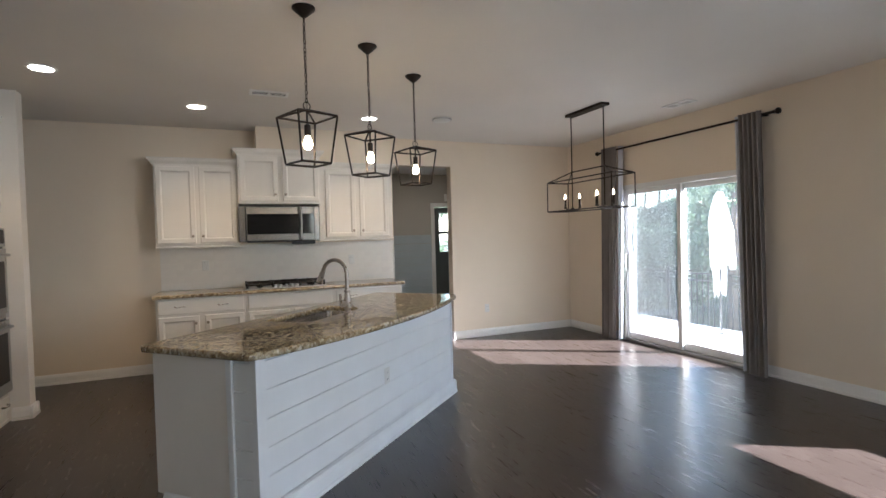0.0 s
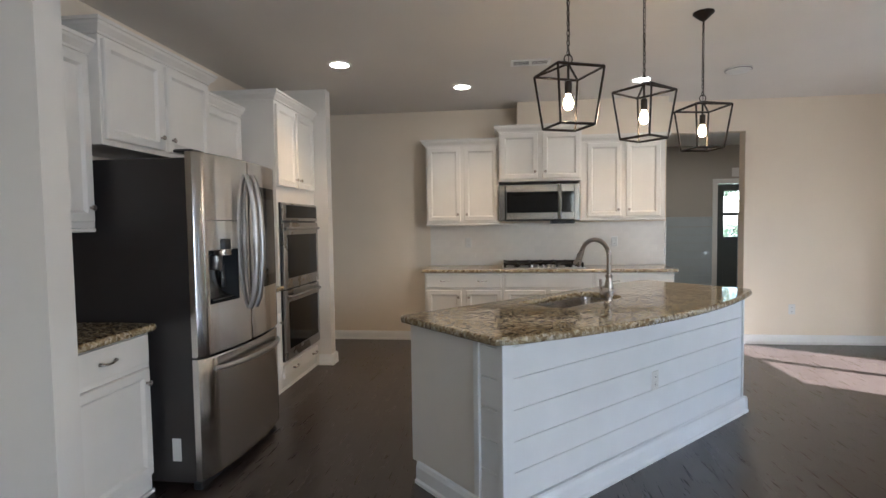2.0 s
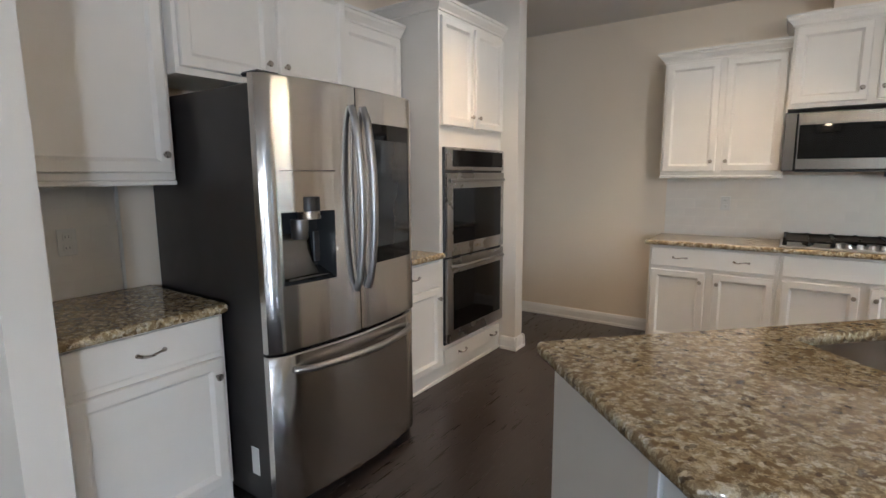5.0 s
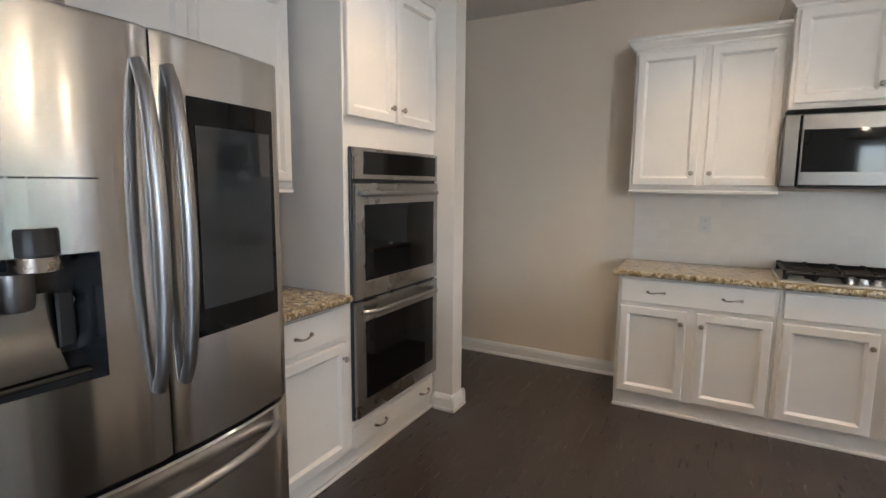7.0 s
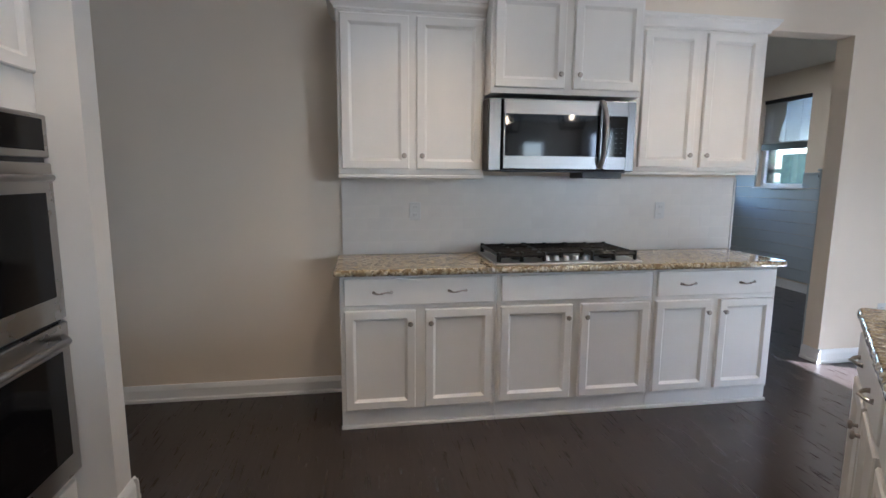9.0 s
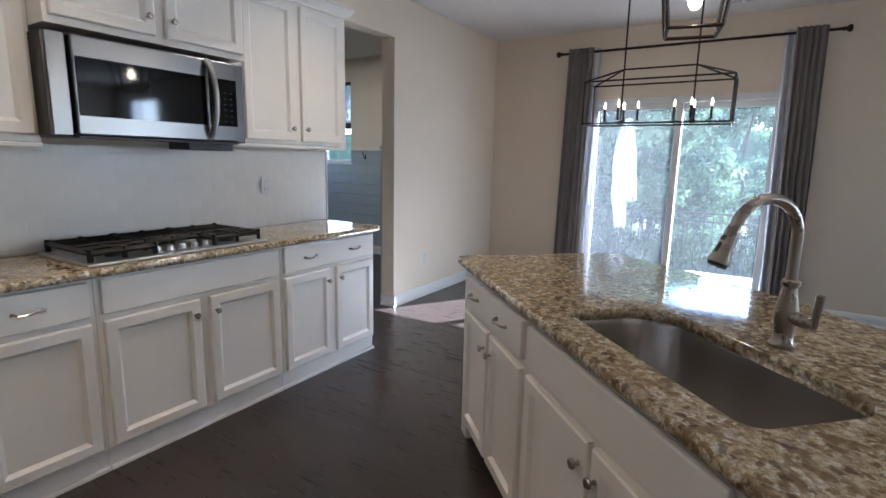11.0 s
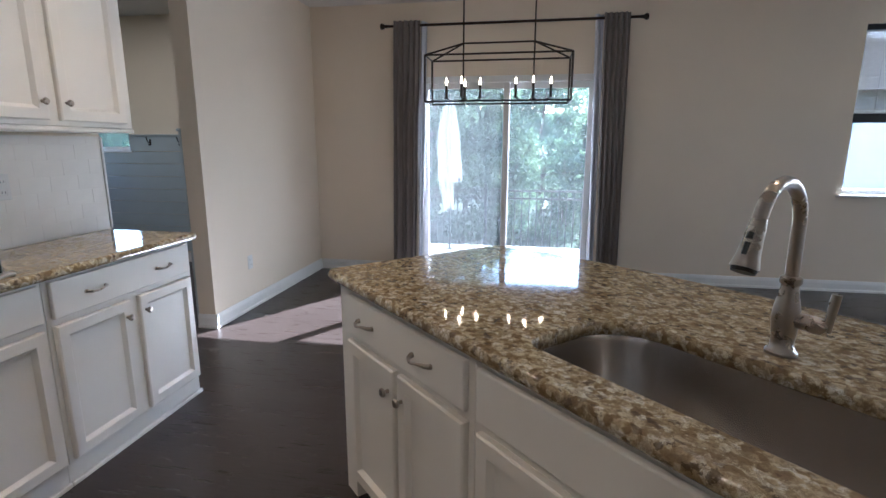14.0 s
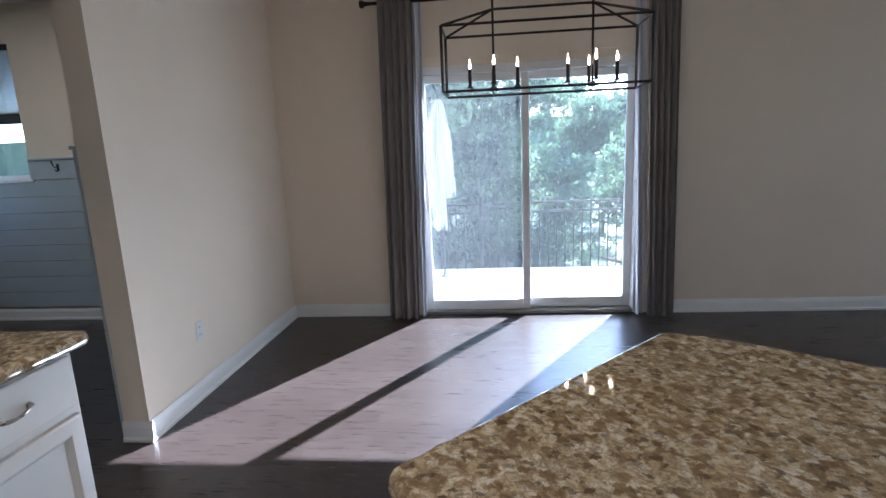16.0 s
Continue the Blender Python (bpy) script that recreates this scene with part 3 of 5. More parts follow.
for i, (z0, z1) in enumerate(((0.875, 1.448), (0.262, 0.862))):
    d = part("oven_door", box(OX0 + 0.004, -0.040, z0, OX1 - 0.004, -0.017, z1, 0.007, seg=2), OVENSTEEL, oven)
    part("door_glass", box(OX0 + 0.075, -0.0425, z0 + 0.09, OX1 - 0.06, -0.0405, z1 - 0.105), BLACKGLASS, d)
    hz = z1 - 0.052
    pts = [(OX0 + 0.045 + (OX1 - OX0 - 0.09) * k / 12, -0.044 - 0.045 * min(1, 5 * math.sin(math.pi * k / 12)), hz) for k in range(13)]
    part("handle", tube(pts, 0.0125, 10), HANDLE, d, "curved steel handle", smooth=True)
    if i == 0:
        part("badge", box(0.39, -0.0425, z0 + 0.035, 0.47, -0.0405, z0 + 0.057, 0.002), NICKEL, d)

# ---- fridge ----
FW = 0.92
fridge = thing("refrigerator", pose(-1.455, 2.857, 0, 0, 0, 90), "stainless steel French door fridge with dispenser and screen", "refrigerator")
part("body", box(0.012, 0.115, 0.03, FW - 0.012, 0.92, 1.785, 0.006, seg=2), CHAR, fridge, "dark charcoal cabinet sides")


def front(x):
    s = 2 * x / FW - 1
    return 0.05 * s * s + 0.018 * max(0, abs(s) - 0.93) / 0.07


def curved_panel(x0, x1, z0, z1, hole=None, depth=0.11):
    n = 16
    xs = sorted({x0 + (x1 - x0) * k / n for k in range(n + 1)} | ({hole[0], hole[1]} if hole else set()))
    zs = sorted({z0, z0 + 0.006, z1 - 0.006, z1} | ({hole[2], hole[3]} if hole else set()))
    bm = bmesh.new()
    fr = [[bm.verts.new((x, front(x) + (0.006 if z in (z0, z1) else 0) + (0.008 if x in (x0, x1) else 0), z)) for z in zs] for x in xs]
    bk = [[bm.verts.new((x, depth, z)) for z in (z0, z1)] for x in xs]
    for i in range(len(xs) - 1):
        for k in range(len(zs) - 1):
            if hole and hole[0] <= xs[i] < hole[1] and hole[2] <= zs[k] < hole[3]:
                continue
            bm.faces.new((fr[i][k], fr[i + 1][k], fr[i + 1][k + 1], fr[i][k + 1]))
        bm.faces.new((fr[i][0], bk[i][0], bk[i + 1][0], fr[i + 1][0]))
        bm.faces.new((fr[i][-1], fr[i + 1][-1], bk[i + 1][1], bk[i][1]))
        bm.faces.new((bk[i][0], bk[i][1], bk[i + 1][1], bk[i + 1][0]))
    for i in (0, -1):
        bm.faces.new(fr[i] + [bk[i][1], bk[i][0]])
    return bm


DH = (0.066, 0.316, 0.997, 1.29)
left = part("left_door", curved_panel(0.0, 0.457, 0.722, 1.815, DH), STEEL, fridge, "brushed steel door with water dispenser", smooth=True)
right = part("right_door", curved_panel(0.463, FW, 0.722, 1.815), STEEL, fridge, "brushed steel door with a dark screen", smooth=True)
freezer = part("freezer_drawer", curved_panel(0.0, FW, 0.055, 0.709), STEEL, fridge, smooth=True)
part("hinge_cover", box(0.03, 0.09, 1.816, 0.14, 0.20, 1.833, 0.008), CHAR, fridge)
part("kick_grille", box(0.03, 0.08, 0.0, FW - 0.03, 0.14, 0.05, 0.004), PLASTIC, fridge)
part("floor_bracket", box(-0.004, 0.075, 0.0, 0.05, 0.13, 0.045, 0.006), PLASTIC, fridge)
part("energy_label", box(0.0095, 0.20, 0.15, 0.0115, 0.25, 0.275), OUTLET, fridge, "white label on the dark side panel")
bm = bmesh.new()
y0, y1 = front(0.2) + 0.012, 0.108
a = [bm.verts.new((x, front(x) + 0.001, z)) for x, z in ((DH[0], DH[2]), (DH[1], DH[2]), (DH[1], DH[3]), (DH[0], DH[3]))]
b = [bm.verts.new((x, y1, z)) for x, z in ((DH[0] + 0.012, DH[2] + 0.05), (DH[1] - 0.012, DH[2] + 0.05), (DH[1] - 0.012, DH[3]), (DH[0] + 0.012, DH[3]))]
for k in range(4):
    bm.faces.new((a[k], a[(k + 1) % 4], b[(k + 1) % 4], b[k]))
bm.faces.new(b)
disp = part("dispenser", bm, SCREEN, left, "dark glossy dispenser recess")
part("dispenser_head", lathe([(0.046, 0.0), (0.046, 0.052), (0.043, 0.058), (0, 0.058)], pose(0.205, front(0.2) + 0.022, 1.292), 20), PLASTIC, left, smooth=True)
part("spout_ring", lathe([(0.040, -0.032), (0.047, -0.03), (0.047, 0.0), (0.04, 0.001)], pose(0.205, front(0.2) + 0.022, 1.29), 20), NICKEL, left, smooth=True)
part("spout", lathe([(0, -0.112), (0.030, -0.112), (0.034, -0.106), (0.037, -0.032), (0, -0.03)], pose(0.172, front(0.2) + 0.045, 1.288), 20), HANDLE, left, "round chrome spout", smooth=True)
bm = bmesh.new()
bp = [[bm.verts.new((x, y, z)) for x in (DH[0] + 0.016, DH[1] - 0.062)] for y, z in ((0.100, DH[2] + 0.20), (0.094, DH[2] + 0.13), (0.078, DH[2] + 0.06), (0.05, DH[2] + 0.026))]
for p, q in zip(bp, bp[1:]):
    bm.faces.new((p[0], p[1], q[1], q[0]))
part("back_panel", bm, STEELX, left, "sloping metal back of the dispenser", smooth=True)
part("emblem", lathe([(0, 0), (0.014, 0), (0.012, 0.003), (0, 0.003)], pose(0.29, 0.104, 1.17, 90), 6), HANDLE, left)
part("paddle", box(0.25, 0.07, 1.07, 0.285, 0.08, 1.20, 0.004), PLASTIC, left)
part("drip_tray", box(DH[0] + 0.02, 0.03, DH[2] + 0.012, DH[1] - 0.02, 0.09, DH[2] + 0.024, 0.004), STEELX, left)
seam = bmesh.new()
for k in range(8):
    xa = 0.068 + 0.257 * k / 8
    box(xa, front(xa + 0.016) - 0.0015, 1.452, xa + 0.0322, front(xa + 0.016) + 0.004, 1.4555, 0, seam)
part("panel_seam", seam, PLASTIC, left)
bm = bmesh.new()
sv = []
for k in range(9):
    x = 0.548 + 0.312 * k / 8
    sv.append([bm.verts.new((x, front(x) - o, z)) for o, z in ((-0.002, 1.022), (0.003, 1.025), (0.003, 1.667), (-0.002, 1.67))])
for p, q in zip(sv, sv[1:]):
    for k in range(3):
        bm.faces.new((p[k], q[k], q[k + 1], p[k + 1]))
for p in (sv[0], sv[-1]):
    bm.faces.new(p)
part("screen", bm, BLACKGLASS, right, "dark touch screen")
bm = bmesh.new()
sv = [[bm.verts.new((x, front(x) - 0.0045, z)) for z in (1.10, 1.595)] for x in [0.566 + 0.276 * k / 6 for k in range(7)]]
for p, q in zip(sv, sv[1:]):
    bm.faces.new((p[0], q[0], q[1], p[1]))
part("display", bm, SCREEN, right)
for door, hx in ((left, 0.423), (right, 0.497)):
    pts = [(hx, front(hx) - 0.004 - 0.052 * math.sin(math.pi * k / 16) ** 0.55, 0.92 + 0.81 * k / 16) for k in range(17)]
    part("handle", tube(pts, [0.013 + 0.003 * math.sin(math.pi * k / 16) for k in range(17)], 18, flat=1.25), HANDLE, door, "long bowed steel handle", smooth=True)
pts = [(0.085 + 0.75 * k / 16, front(0.085 + 0.75 * k / 16) - 0.004 - 0.058 * math.sin(math.pi * k / 16) ** 0.5, 0.643) for k in range(17)]
part("handle", tube(pts, 0.015, 10), HANDLE, freezer, "long bowed steel handle", smooth=True)

# ---- microwave ----
mw = thing("microwave", pose(0.056, 5.985, 0), "stainless steel over-range microwave with black glass door", "microwave")
MW = 0.876
part("body", box(0.0, 0.03, 1.445, MW, 0.44, 1.845, 0.003), CHAR, mw)
part("side_trim", box(0.0, -0.005, 1.447, 0.072, 0.029, 1.843, 0.004), STEELX, mw)
part("side_trim", box(MW - 0.058, -0.005, 1.447, MW, 0.029, 1.843, 0.004), STEELX, mw)
mdoor = part("door", box(0.075, -0.030, 1.450, 0.666, 0.029, 1.842, 0.008, seg=2), STEELX, mw)
part("door_glass", box(0.088, -0.0335, 1.528, 0.640, -0.0305, 1.757), BLACKGLASS, mdoor)
part("base_strip", box(0.078, -0.027, 1.438, MW - 0.06, 0.02, 1.449, 0.003), PLASTIC, mdoor)
mpan = part("control_panel", box(0.669, -0.030, 1.450, MW - 0.060, 0.029, 1.842, 0.008, seg=2), STEELX, mw)
part("keypad", box(0.676, -0.0335, 1.528, MW - 0.066, -0.0305, 1.757), BLACKGLASS, mpan)
for r in range(6):
    for c in range(3):
        part("key", box(0.703 + c * 0.034, -0.0340, 1.549 + r * 0.028, 0.715 + c * 0.034, -0.0336, 1.552 + r * 0.028), PLASTIC, mpan)
pts = [(0.650 + 0.012 * math.sin(math.pi * k / 14), -0.032 - 0.052 * math.sin(math.pi * k / 14) ** 0.5, 1.468 + 0.365 * k / 14) for k in range(15)]
part("handle", tube(pts, 0.0145, 12), HANDLE, mdoor, "bowed chrome handle", smooth=True)
part("bottom_vent", box(0.58, 0.04, 1.405, 0.83, 0.22, 1.444, 0.004), PLASTIC, mw)

# ---- gas cooktop ----
ct = thing("gas_cooktop", pose(0.09, 5.90, 0.915), "stainless steel gas cooktop with black iron grates", "cooktop")
part("tray", box(0, 0, 0, 0.895, 0.47, 0.014, 0.006, seg=2), TRAY, ct)


def grate(x0, y0, x1, y1):
    g = bmesh.new()
    z, h = 0.052, 0.009
    for y in (y0, y1):
        bar((x0, y, z), (x1, y, z), h, g)
    for x in (x0, x1):
        bar((x, y0, z), (x, y1, z), h, g)
    xm, ym = (x0 + x1) / 2, (y0 + y1) / 2
    bar((xm, y0, z), (xm, y1, z), h * 0.8, g)
    for f in (0.25, 0.5, 0.75):
        yy = y0 + (y1 - y0) * f
        bar((x0, yy, z + 0.004), (x1, yy, z + 0.004), h * 0.8, g)
    for x in (x0, xm, x1):
        for y in (y0, y1):
            bar((x, y, 0.015), (x, y, z + 0.018), h, g)
    return g


for gx0, gy0, gx1 in ((0.03, 0.04, 0.30), (0.312, 0.155, 0.583), (0.595, 0.04, 0.865)):
    part("grate", grate(gx0, gy0, gx1, 0.44), BLACK, ct)
for bx, by, r in ((0.165, 0.14, 0.035), (0.165, 0.34, 0.042), (0.447, 0.30, 0.055), (0.73, 0.14, 0.042), (0.73, 0.34, 0.035)):
    part("burner", lathe([(0, 0.014), (r, 0.014), (r, 0.026), (r * 0.85, 0.030), (r * 0.85, 0.038), (0, 0.040)], pose(bx, by, 0), 18), BLACK, ct, smooth=True)
for k in range(5):
    part("knob", lathe([(0, 0.014), (0.025, 0.014), (0.025, 0.018), (0.019, 0.020), (0.0175, 0.038), (0.014, 0.041), (0, 0.041)], pose(0.325 + 0.061 * k, 0.075, 0), 16), TRAY, ct, smooth=True)

# ---- island ----
ISL = pose(0, 0, 0, 0, 0, 45)
island = thing("kitchen_island", ISL @ pose(3.1, 2.1, 0), "white island with shiplap back and angled ends", "kitchen island")


def isl(x0, y0, z0, x1, y1, z1, bevel=0.0, seg=1):
    return box(x0 - 3.1, y0 - 2.1, z0, x1 - 3.1, y1 - 2.1, z1, bevel, seg=seg)


IZ = 0.878
FACE = pose(4.30 - 3.1, 1.715 - 2.1, 0, 0, 0, -1.75) @ pose(3.1 - 4.30, 2.1 - 1.715, 0)
bm = bmesh.new()
ring = [[bm.verts.new((u - 3.1, v - 2.1, z)) for u, v in ((1.915, 1.812), (4.287, 1.738), (4.287, 1.955), (1.915, 1.955))] for z in (0.0, IZ)]
for k in range(4):
    bm.faces.new((ring[0][k], ring[0][(k + 1) % 4], ring[1][(k + 1) % 4], ring[1][k]))
bm.faces.new(ring[0])
bm.faces.new(ring[1])
part("body", bm, SHIP, island)
part("end_panel", isl(1.895, 1.975, 0.0, 1.935, 2.425, 0.098), CAB, island)
part("end_panel", isl(1.895, 1.975, 0.10, 1.935, 2.50, IZ), CAB, island, "plain white end panel")
part("end_panel", isl(4.20, 1.957, 0.0, 4.287, 2.49, IZ), CAB, island)
zz = -0.023
while zz < IZ - 0.01:
    z1 = min(zz + 0.1465, IZ)
    part("shiplap_board", isl(1.955, 1.715, max(zz, 0.002), 4.287, 1.734, z1 - 0.003, 0.0015), SHIP, island).matrix_local = FACE
    part("shiplap_board", isl(1.895, 1.818, max(zz, 0.002), 1.914, 1.935, z1 - 0.004, 0.002), SHIP, island)
    zz += 0.1465
part("corner_post", isl(1.886, 1.706, 0, 1.954, 1.744, IZ, 0.002), SHIP, island).matrix_local = FACE
part("corner_post", isl(4.288, 1.706, 0, 4.312, 1.96, IZ, 0.002), SHIP, island)
part("corner_post", isl(1.884, 1.936, 0, 1.914, 1.974, IZ, 0.002), SHIP, island)


def skirting(a, b, parent):
    a, b = Vector(a), Vector(b)
    L, h = (b - a).length, 0.12
    bm = bmesh.new()
    prof = [(0, 0.0), (0.026, 0.0), (0.026, 0.018), (0.016, 0.026), (0.016, h - 0.03), (0.009, h - 0.008), (0, h)]
    ends = [[bm.verts.new((x, -d, z)) for d, z in prof] for x in (0, L)]
    for k in range(len(prof)):
        j = (k + 1) % len(prof)
        bm.faces.new((ends[0][k], ends[0][j], ends[1][j], ends[1][k]))
    bm.faces.new(ends[0])
    bm.faces.new(ends[1][::-1])
    ob = part("skirting", bm, SHIP, parent)
    ob.matrix_local = pose(a.x - 3.1, a.y - 2.1, 0.001, 0, 0, math.degrees(math.atan2(b.y - a.y, b.x - a.x)))


skirting((1.862, 1.778), (4.335, 1.703), island)
skirting((1.883, 2.43), (1.883, 1.756), island)
skirting((4.313, 1.682), (4.313, 1.97), island)


def island_cabinet(u0, w, drawer, label):
    cab = thing("base_cabinet", ISL @ pose(u0, 2.50, 0, 0, 0, 180), label, "cabinet", "kitchen island cabinets")
    part("body", box(0, 0, 0.10, w, 0.54, IZ if drawer else 0.66, 0.002), CAB, cab)
    if not drawer:
        part("front_rail", box(0, 0, 0.661, w, 0.03, IZ), CAB, cab)
    part("toe_board", box(0, 0.07, 0, w, 0.54, 0.098), CAB, cab)
    g, zt, zb = 0.024, IZ - 0.022, 0.125
    add_drawer(cab, g, zt - 0.14, w - 2 * g, 0.14, (0.22, 0.72) if drawer else (), name="drawer" if drawer else "false_front")
    dw, dh = (w - 2 * g - 0.024) / 2, zt - 0.14 - 0.03 - zb
    add_door(cab, g, zb, dw, dh, "rt")
    add_door(cab, w - g - dw, zb, dw, dh, "lt")
    return cab


island_cabinet(4.197, 0.742, True, "white island cabinet with a drawer and two doors")
island_cabinet(3.452, 0.90, False, "white sink cabinet with false front and two doors")
dw = thing("dishwasher", ISL @ pose(2.548, 2.50, 0, 0, 0, 180), "dark grey built-in dishwasher in the island", "dishwasher")
part("body", box(0.002, 0.002, 0.10, 0.606, 0.54, 0.872), CHAR, dw)
part("door", box(0.004, -0.022, 0.12, 0.604, 0.0, 0.79, 0.006, seg=2), CHAR, dw)
part("control_strip", box(0.004, -0.022, 0.795, 0.604, 0.0, 0.868, 0.006, seg=2), BLACKGLASS, dw)
part("toe_board", box(0.004, 0.07, 0.0, 0.604, 0.10, 0.098), PLASTIC, dw)
part("handle", tube([(0.04, -0.022, 0.775), (0.045, -0.058, 0.775), (0.08, -0.066, 0.775), (0.53, -0.066, 0.775), (0.565, -0.058, 0.775), (0.57, -0.022, 0.775)], 0.011, 10), HANDLE, dw, "steel bar handle", smooth=True)

edge = [Vector((1.835, 1.762))]
for k in range(1, 28):
    s = k / 28
    edge.append(Vector((1.835 + 2.50 * s, 1.762 - 0.107 * s - 0.175 * 4 * s * (1 - s))))
outline = rounded([(4.335, 1.655), (4.345, 2.525), (1.835, 2.535), (1.835, 1.762)], [0.05, 0.035, 0.035, 0.04])
outline = [p for p in outline] + edge[1:]
hole = rounded([(2.645, 2.065), (3.385, 2.065), (3.385, 2.415), (2.645, 2.415)], [0.09, 0.15, 0.05, 0.05], 8)
top = part("island_countertop", slab([p - Vector((3.1, 2.1)) for p in outline], 0.915, 0.036, [p - Vector((3.1, 2.1)) for p in hole], 0.004), GRANITE)
top.matrix_world = ISL @ pose(3.1, 2.1, 0)
tagged(top, "large polished brown granite island top with curved edge", "countertop")

sink = thing("kitchen_sink", ISL @ pose(3.015, 2.24, 0.879), "stainless steel undermount sink set in granite", "sink")
bm = bmesh.new()
ctr = Vector((3.015, 2.24))
prev = None
for grow, z in ((1.03, -0.001), (1.0, -0.001), (0.985, -0.02), (0.965, -0.17), (0.90, -0.195), (0.30, -0.20)):
    ring = [bm.verts.new(((p.x - ctr.x) * grow, (p.y - ctr.y) * grow, z)) for p in hole]
    if prev:
        for k in range(len(ring)):
            j = (k + 1) % len(ring)
            bm.faces.new((prev[k], prev[j], ring[j], ring[k]))
    prev = ring
bm.faces.new(prev)
part("basin", bm, SINK, sink, smooth=True)
part("drain", lathe([(0.045, -0.1985), (0.042, -0.194), (0.03, -0.1975), (0, -0.1975)], pose(0, 0.02, 0), 20), NICKEL, sink, smooth=True)

faucet = thing("faucet", ISL @ pose(3.0, 1.975, 0.915), "brushed nickel pull-down gooseneck kitchen faucet", "faucet")
part("body", lathe([(0, 0), (0.033, 0), (0.033, 0.006), (0.026, 0.012), (0.023, 0.03), (0.026, 0.06), (0.0285, 0.085), (0.026, 0.11), (0.020, 0.14), (0.0175, 0.160), (0.022, 0.166), (0.022, 0.178), (0.016, 0.182), (0, 0.182)], None, 24), NICKEL, faucet, smooth=True)
pts = [(0, 0, 0.176), (0, 0, 0.24), (0, 0, 0.292)]
R = 0.099
for k in range(1, 17):
    a = math.pi * k / 16 * 0.90
    pts.append((0, R - R * math.cos(a), 0.292 + R * math.sin(a)))
part("neck", tube(pts, 0.0142, 14), NICKEL, faucet, smooth=True)
e = Vector(pts[-1])
dirn = (Vector(pts[-1]) - Vector(pts[-2])).normalized()
part("spray_head", tube([e, e + dirn * 0.01, e + dirn * 0.045, e + dirn * 0.075, e + dirn * 0.094, e + dirn * 0.100], [0.0145, 0.0165, 0.0185, 0.022, 0.0265, 0.0265], 18), NICKEL, faucet, smooth=True)
for lo, hi in ((0.030, 0.040), (0.050, 0.074)):
    part("spray_button", tube([e + dirn * lo + Vector((0, 0.0145, 0.004)), e + dirn * hi + Vector((0, 0.0175, 0.004))], 0.0068, 8), PLASTIC, faucet, "black spray button")
part("spray_nozzle", tube([e + dirn * 0.1001, e + dirn * 0.108], [0.024, 0.022], 18), PLASTIC, faucet)
part("valve", tube([(-0.018, 0, 0.085), (-0.035, 0, 0.084), (-0.058, 0, 0.083), (-0.075, 0, 0.082), (-0.082, 0, 0.082)], [0.0165, 0.0185, 0.0195, 0.017, 0.013], 16), NICKEL, faucet, smooth=True)
part("lever", tube([(-0.079, 0, 0.074), (-0.081, 0.0, 0.10), (-0.085, 0.0, 0.14), (-0.087, 0, 0.160)], [0.0085, 0.0088, 0.0098, 0.0098], 12), NICKEL, faucet, smooth=True)


# ---- pendant lanterns ----
def pendant(m):
    p = thing("pendant_lantern", m, "black iron lantern pendant with one glowing bulb", "pendant light", "lanterns over the island")
    part("canopy", lathe([(0, 0), (0.065, 0), (0.065, -0.008), (0.03, -0.04), (0.012, -0.055), (0, -0.056)], None, 20), BRONZE, p, smooth=True)
    zt, zb, a, b, hub = -0.615, -0.882, 0.123, 0.092, -0.575
    z, k = -0.056, 0
    chain = bmesh.new()
    while z > hub + 0.045:
        h = 0.024
        pts = []
        for q in range(10):
            t = 2 * math.pi * q / 10
            dx, dz = 0.0075 * math.cos(t), 0.0145 * math.sin(t)
            pts.append((dx if k % 2 else 0, 0 if k % 2 else dx, z - h / 2 + dz))
        tube(pts, 0.0023, 5, chain, closed=True)
        z -= h
        k += 1
    part("chain", chain, BRONZE, p)
    part("ring", tube([(0.022 * math.cos(2 * math.pi * q / 14), 0, hub + 0.022 + 0.022 * math.sin(2 * math.pi * q / 14)) for q in range(14)], 0.003, 6, closed=True), BRONZE, p)
    part("cord", tube([(0.003, 0.003, -0.05), (-0.004, 0.004, -0.25), (0.004, -0.003, -0.42), (0, 0, hub - 0.05)], 0.0022, 5), BRONZE, p)
    c = [(1, 1), (-1, 1), (-1, -1), (1, -1)]
    w = 0.0048
    for i in range(4):
        (x, y), (u, v) = c[i], c[(i + 1) % 4]
        part("top_bar", bar((x * a, y * a, zt), (u * a, v * a, zt), w), BRONZE, p)
        part("bottom_bar", bar((x * b, y * b, zb), (u * b, v * b, zb), w), BRONZE, p)
        part("side_bar", bar((x * a, y * a, zt), (x * b, y * b, zb), w), BRONZE, p)
        part("roof_bar", bar((x * a, y * a, zt), (0, 0, hub), w), BRONZE, p)
    part("socket", lathe([(0, hub), (0.006, hub), (0.006, -0.655), (0.018, -0.662), (0.018, -0.72), (0.015, -0.724), (0, -0.724)], None, 14), BRONZE, p, smooth=True)
    part("bulb", lathe([(0.011, -0.724), (0.013, -0.735), (0.021, -0.752), (0.025, -0.770), (0.022, -0.786), (0.012, -0.799), (0, -0.802)], None, 18), BULBGLASS, p, "glowing clear bulb", smooth=True)
    return p


pend = pendant(pose(0.41, 2.95, CEIL, 0, 0, 22))
copy_thing(pend, pose(0.89, 3.39, CEIL, 0, 0, 42))
copy_thing(pend, pose(1.40, 3.90, CEIL, 0, 0, 12))

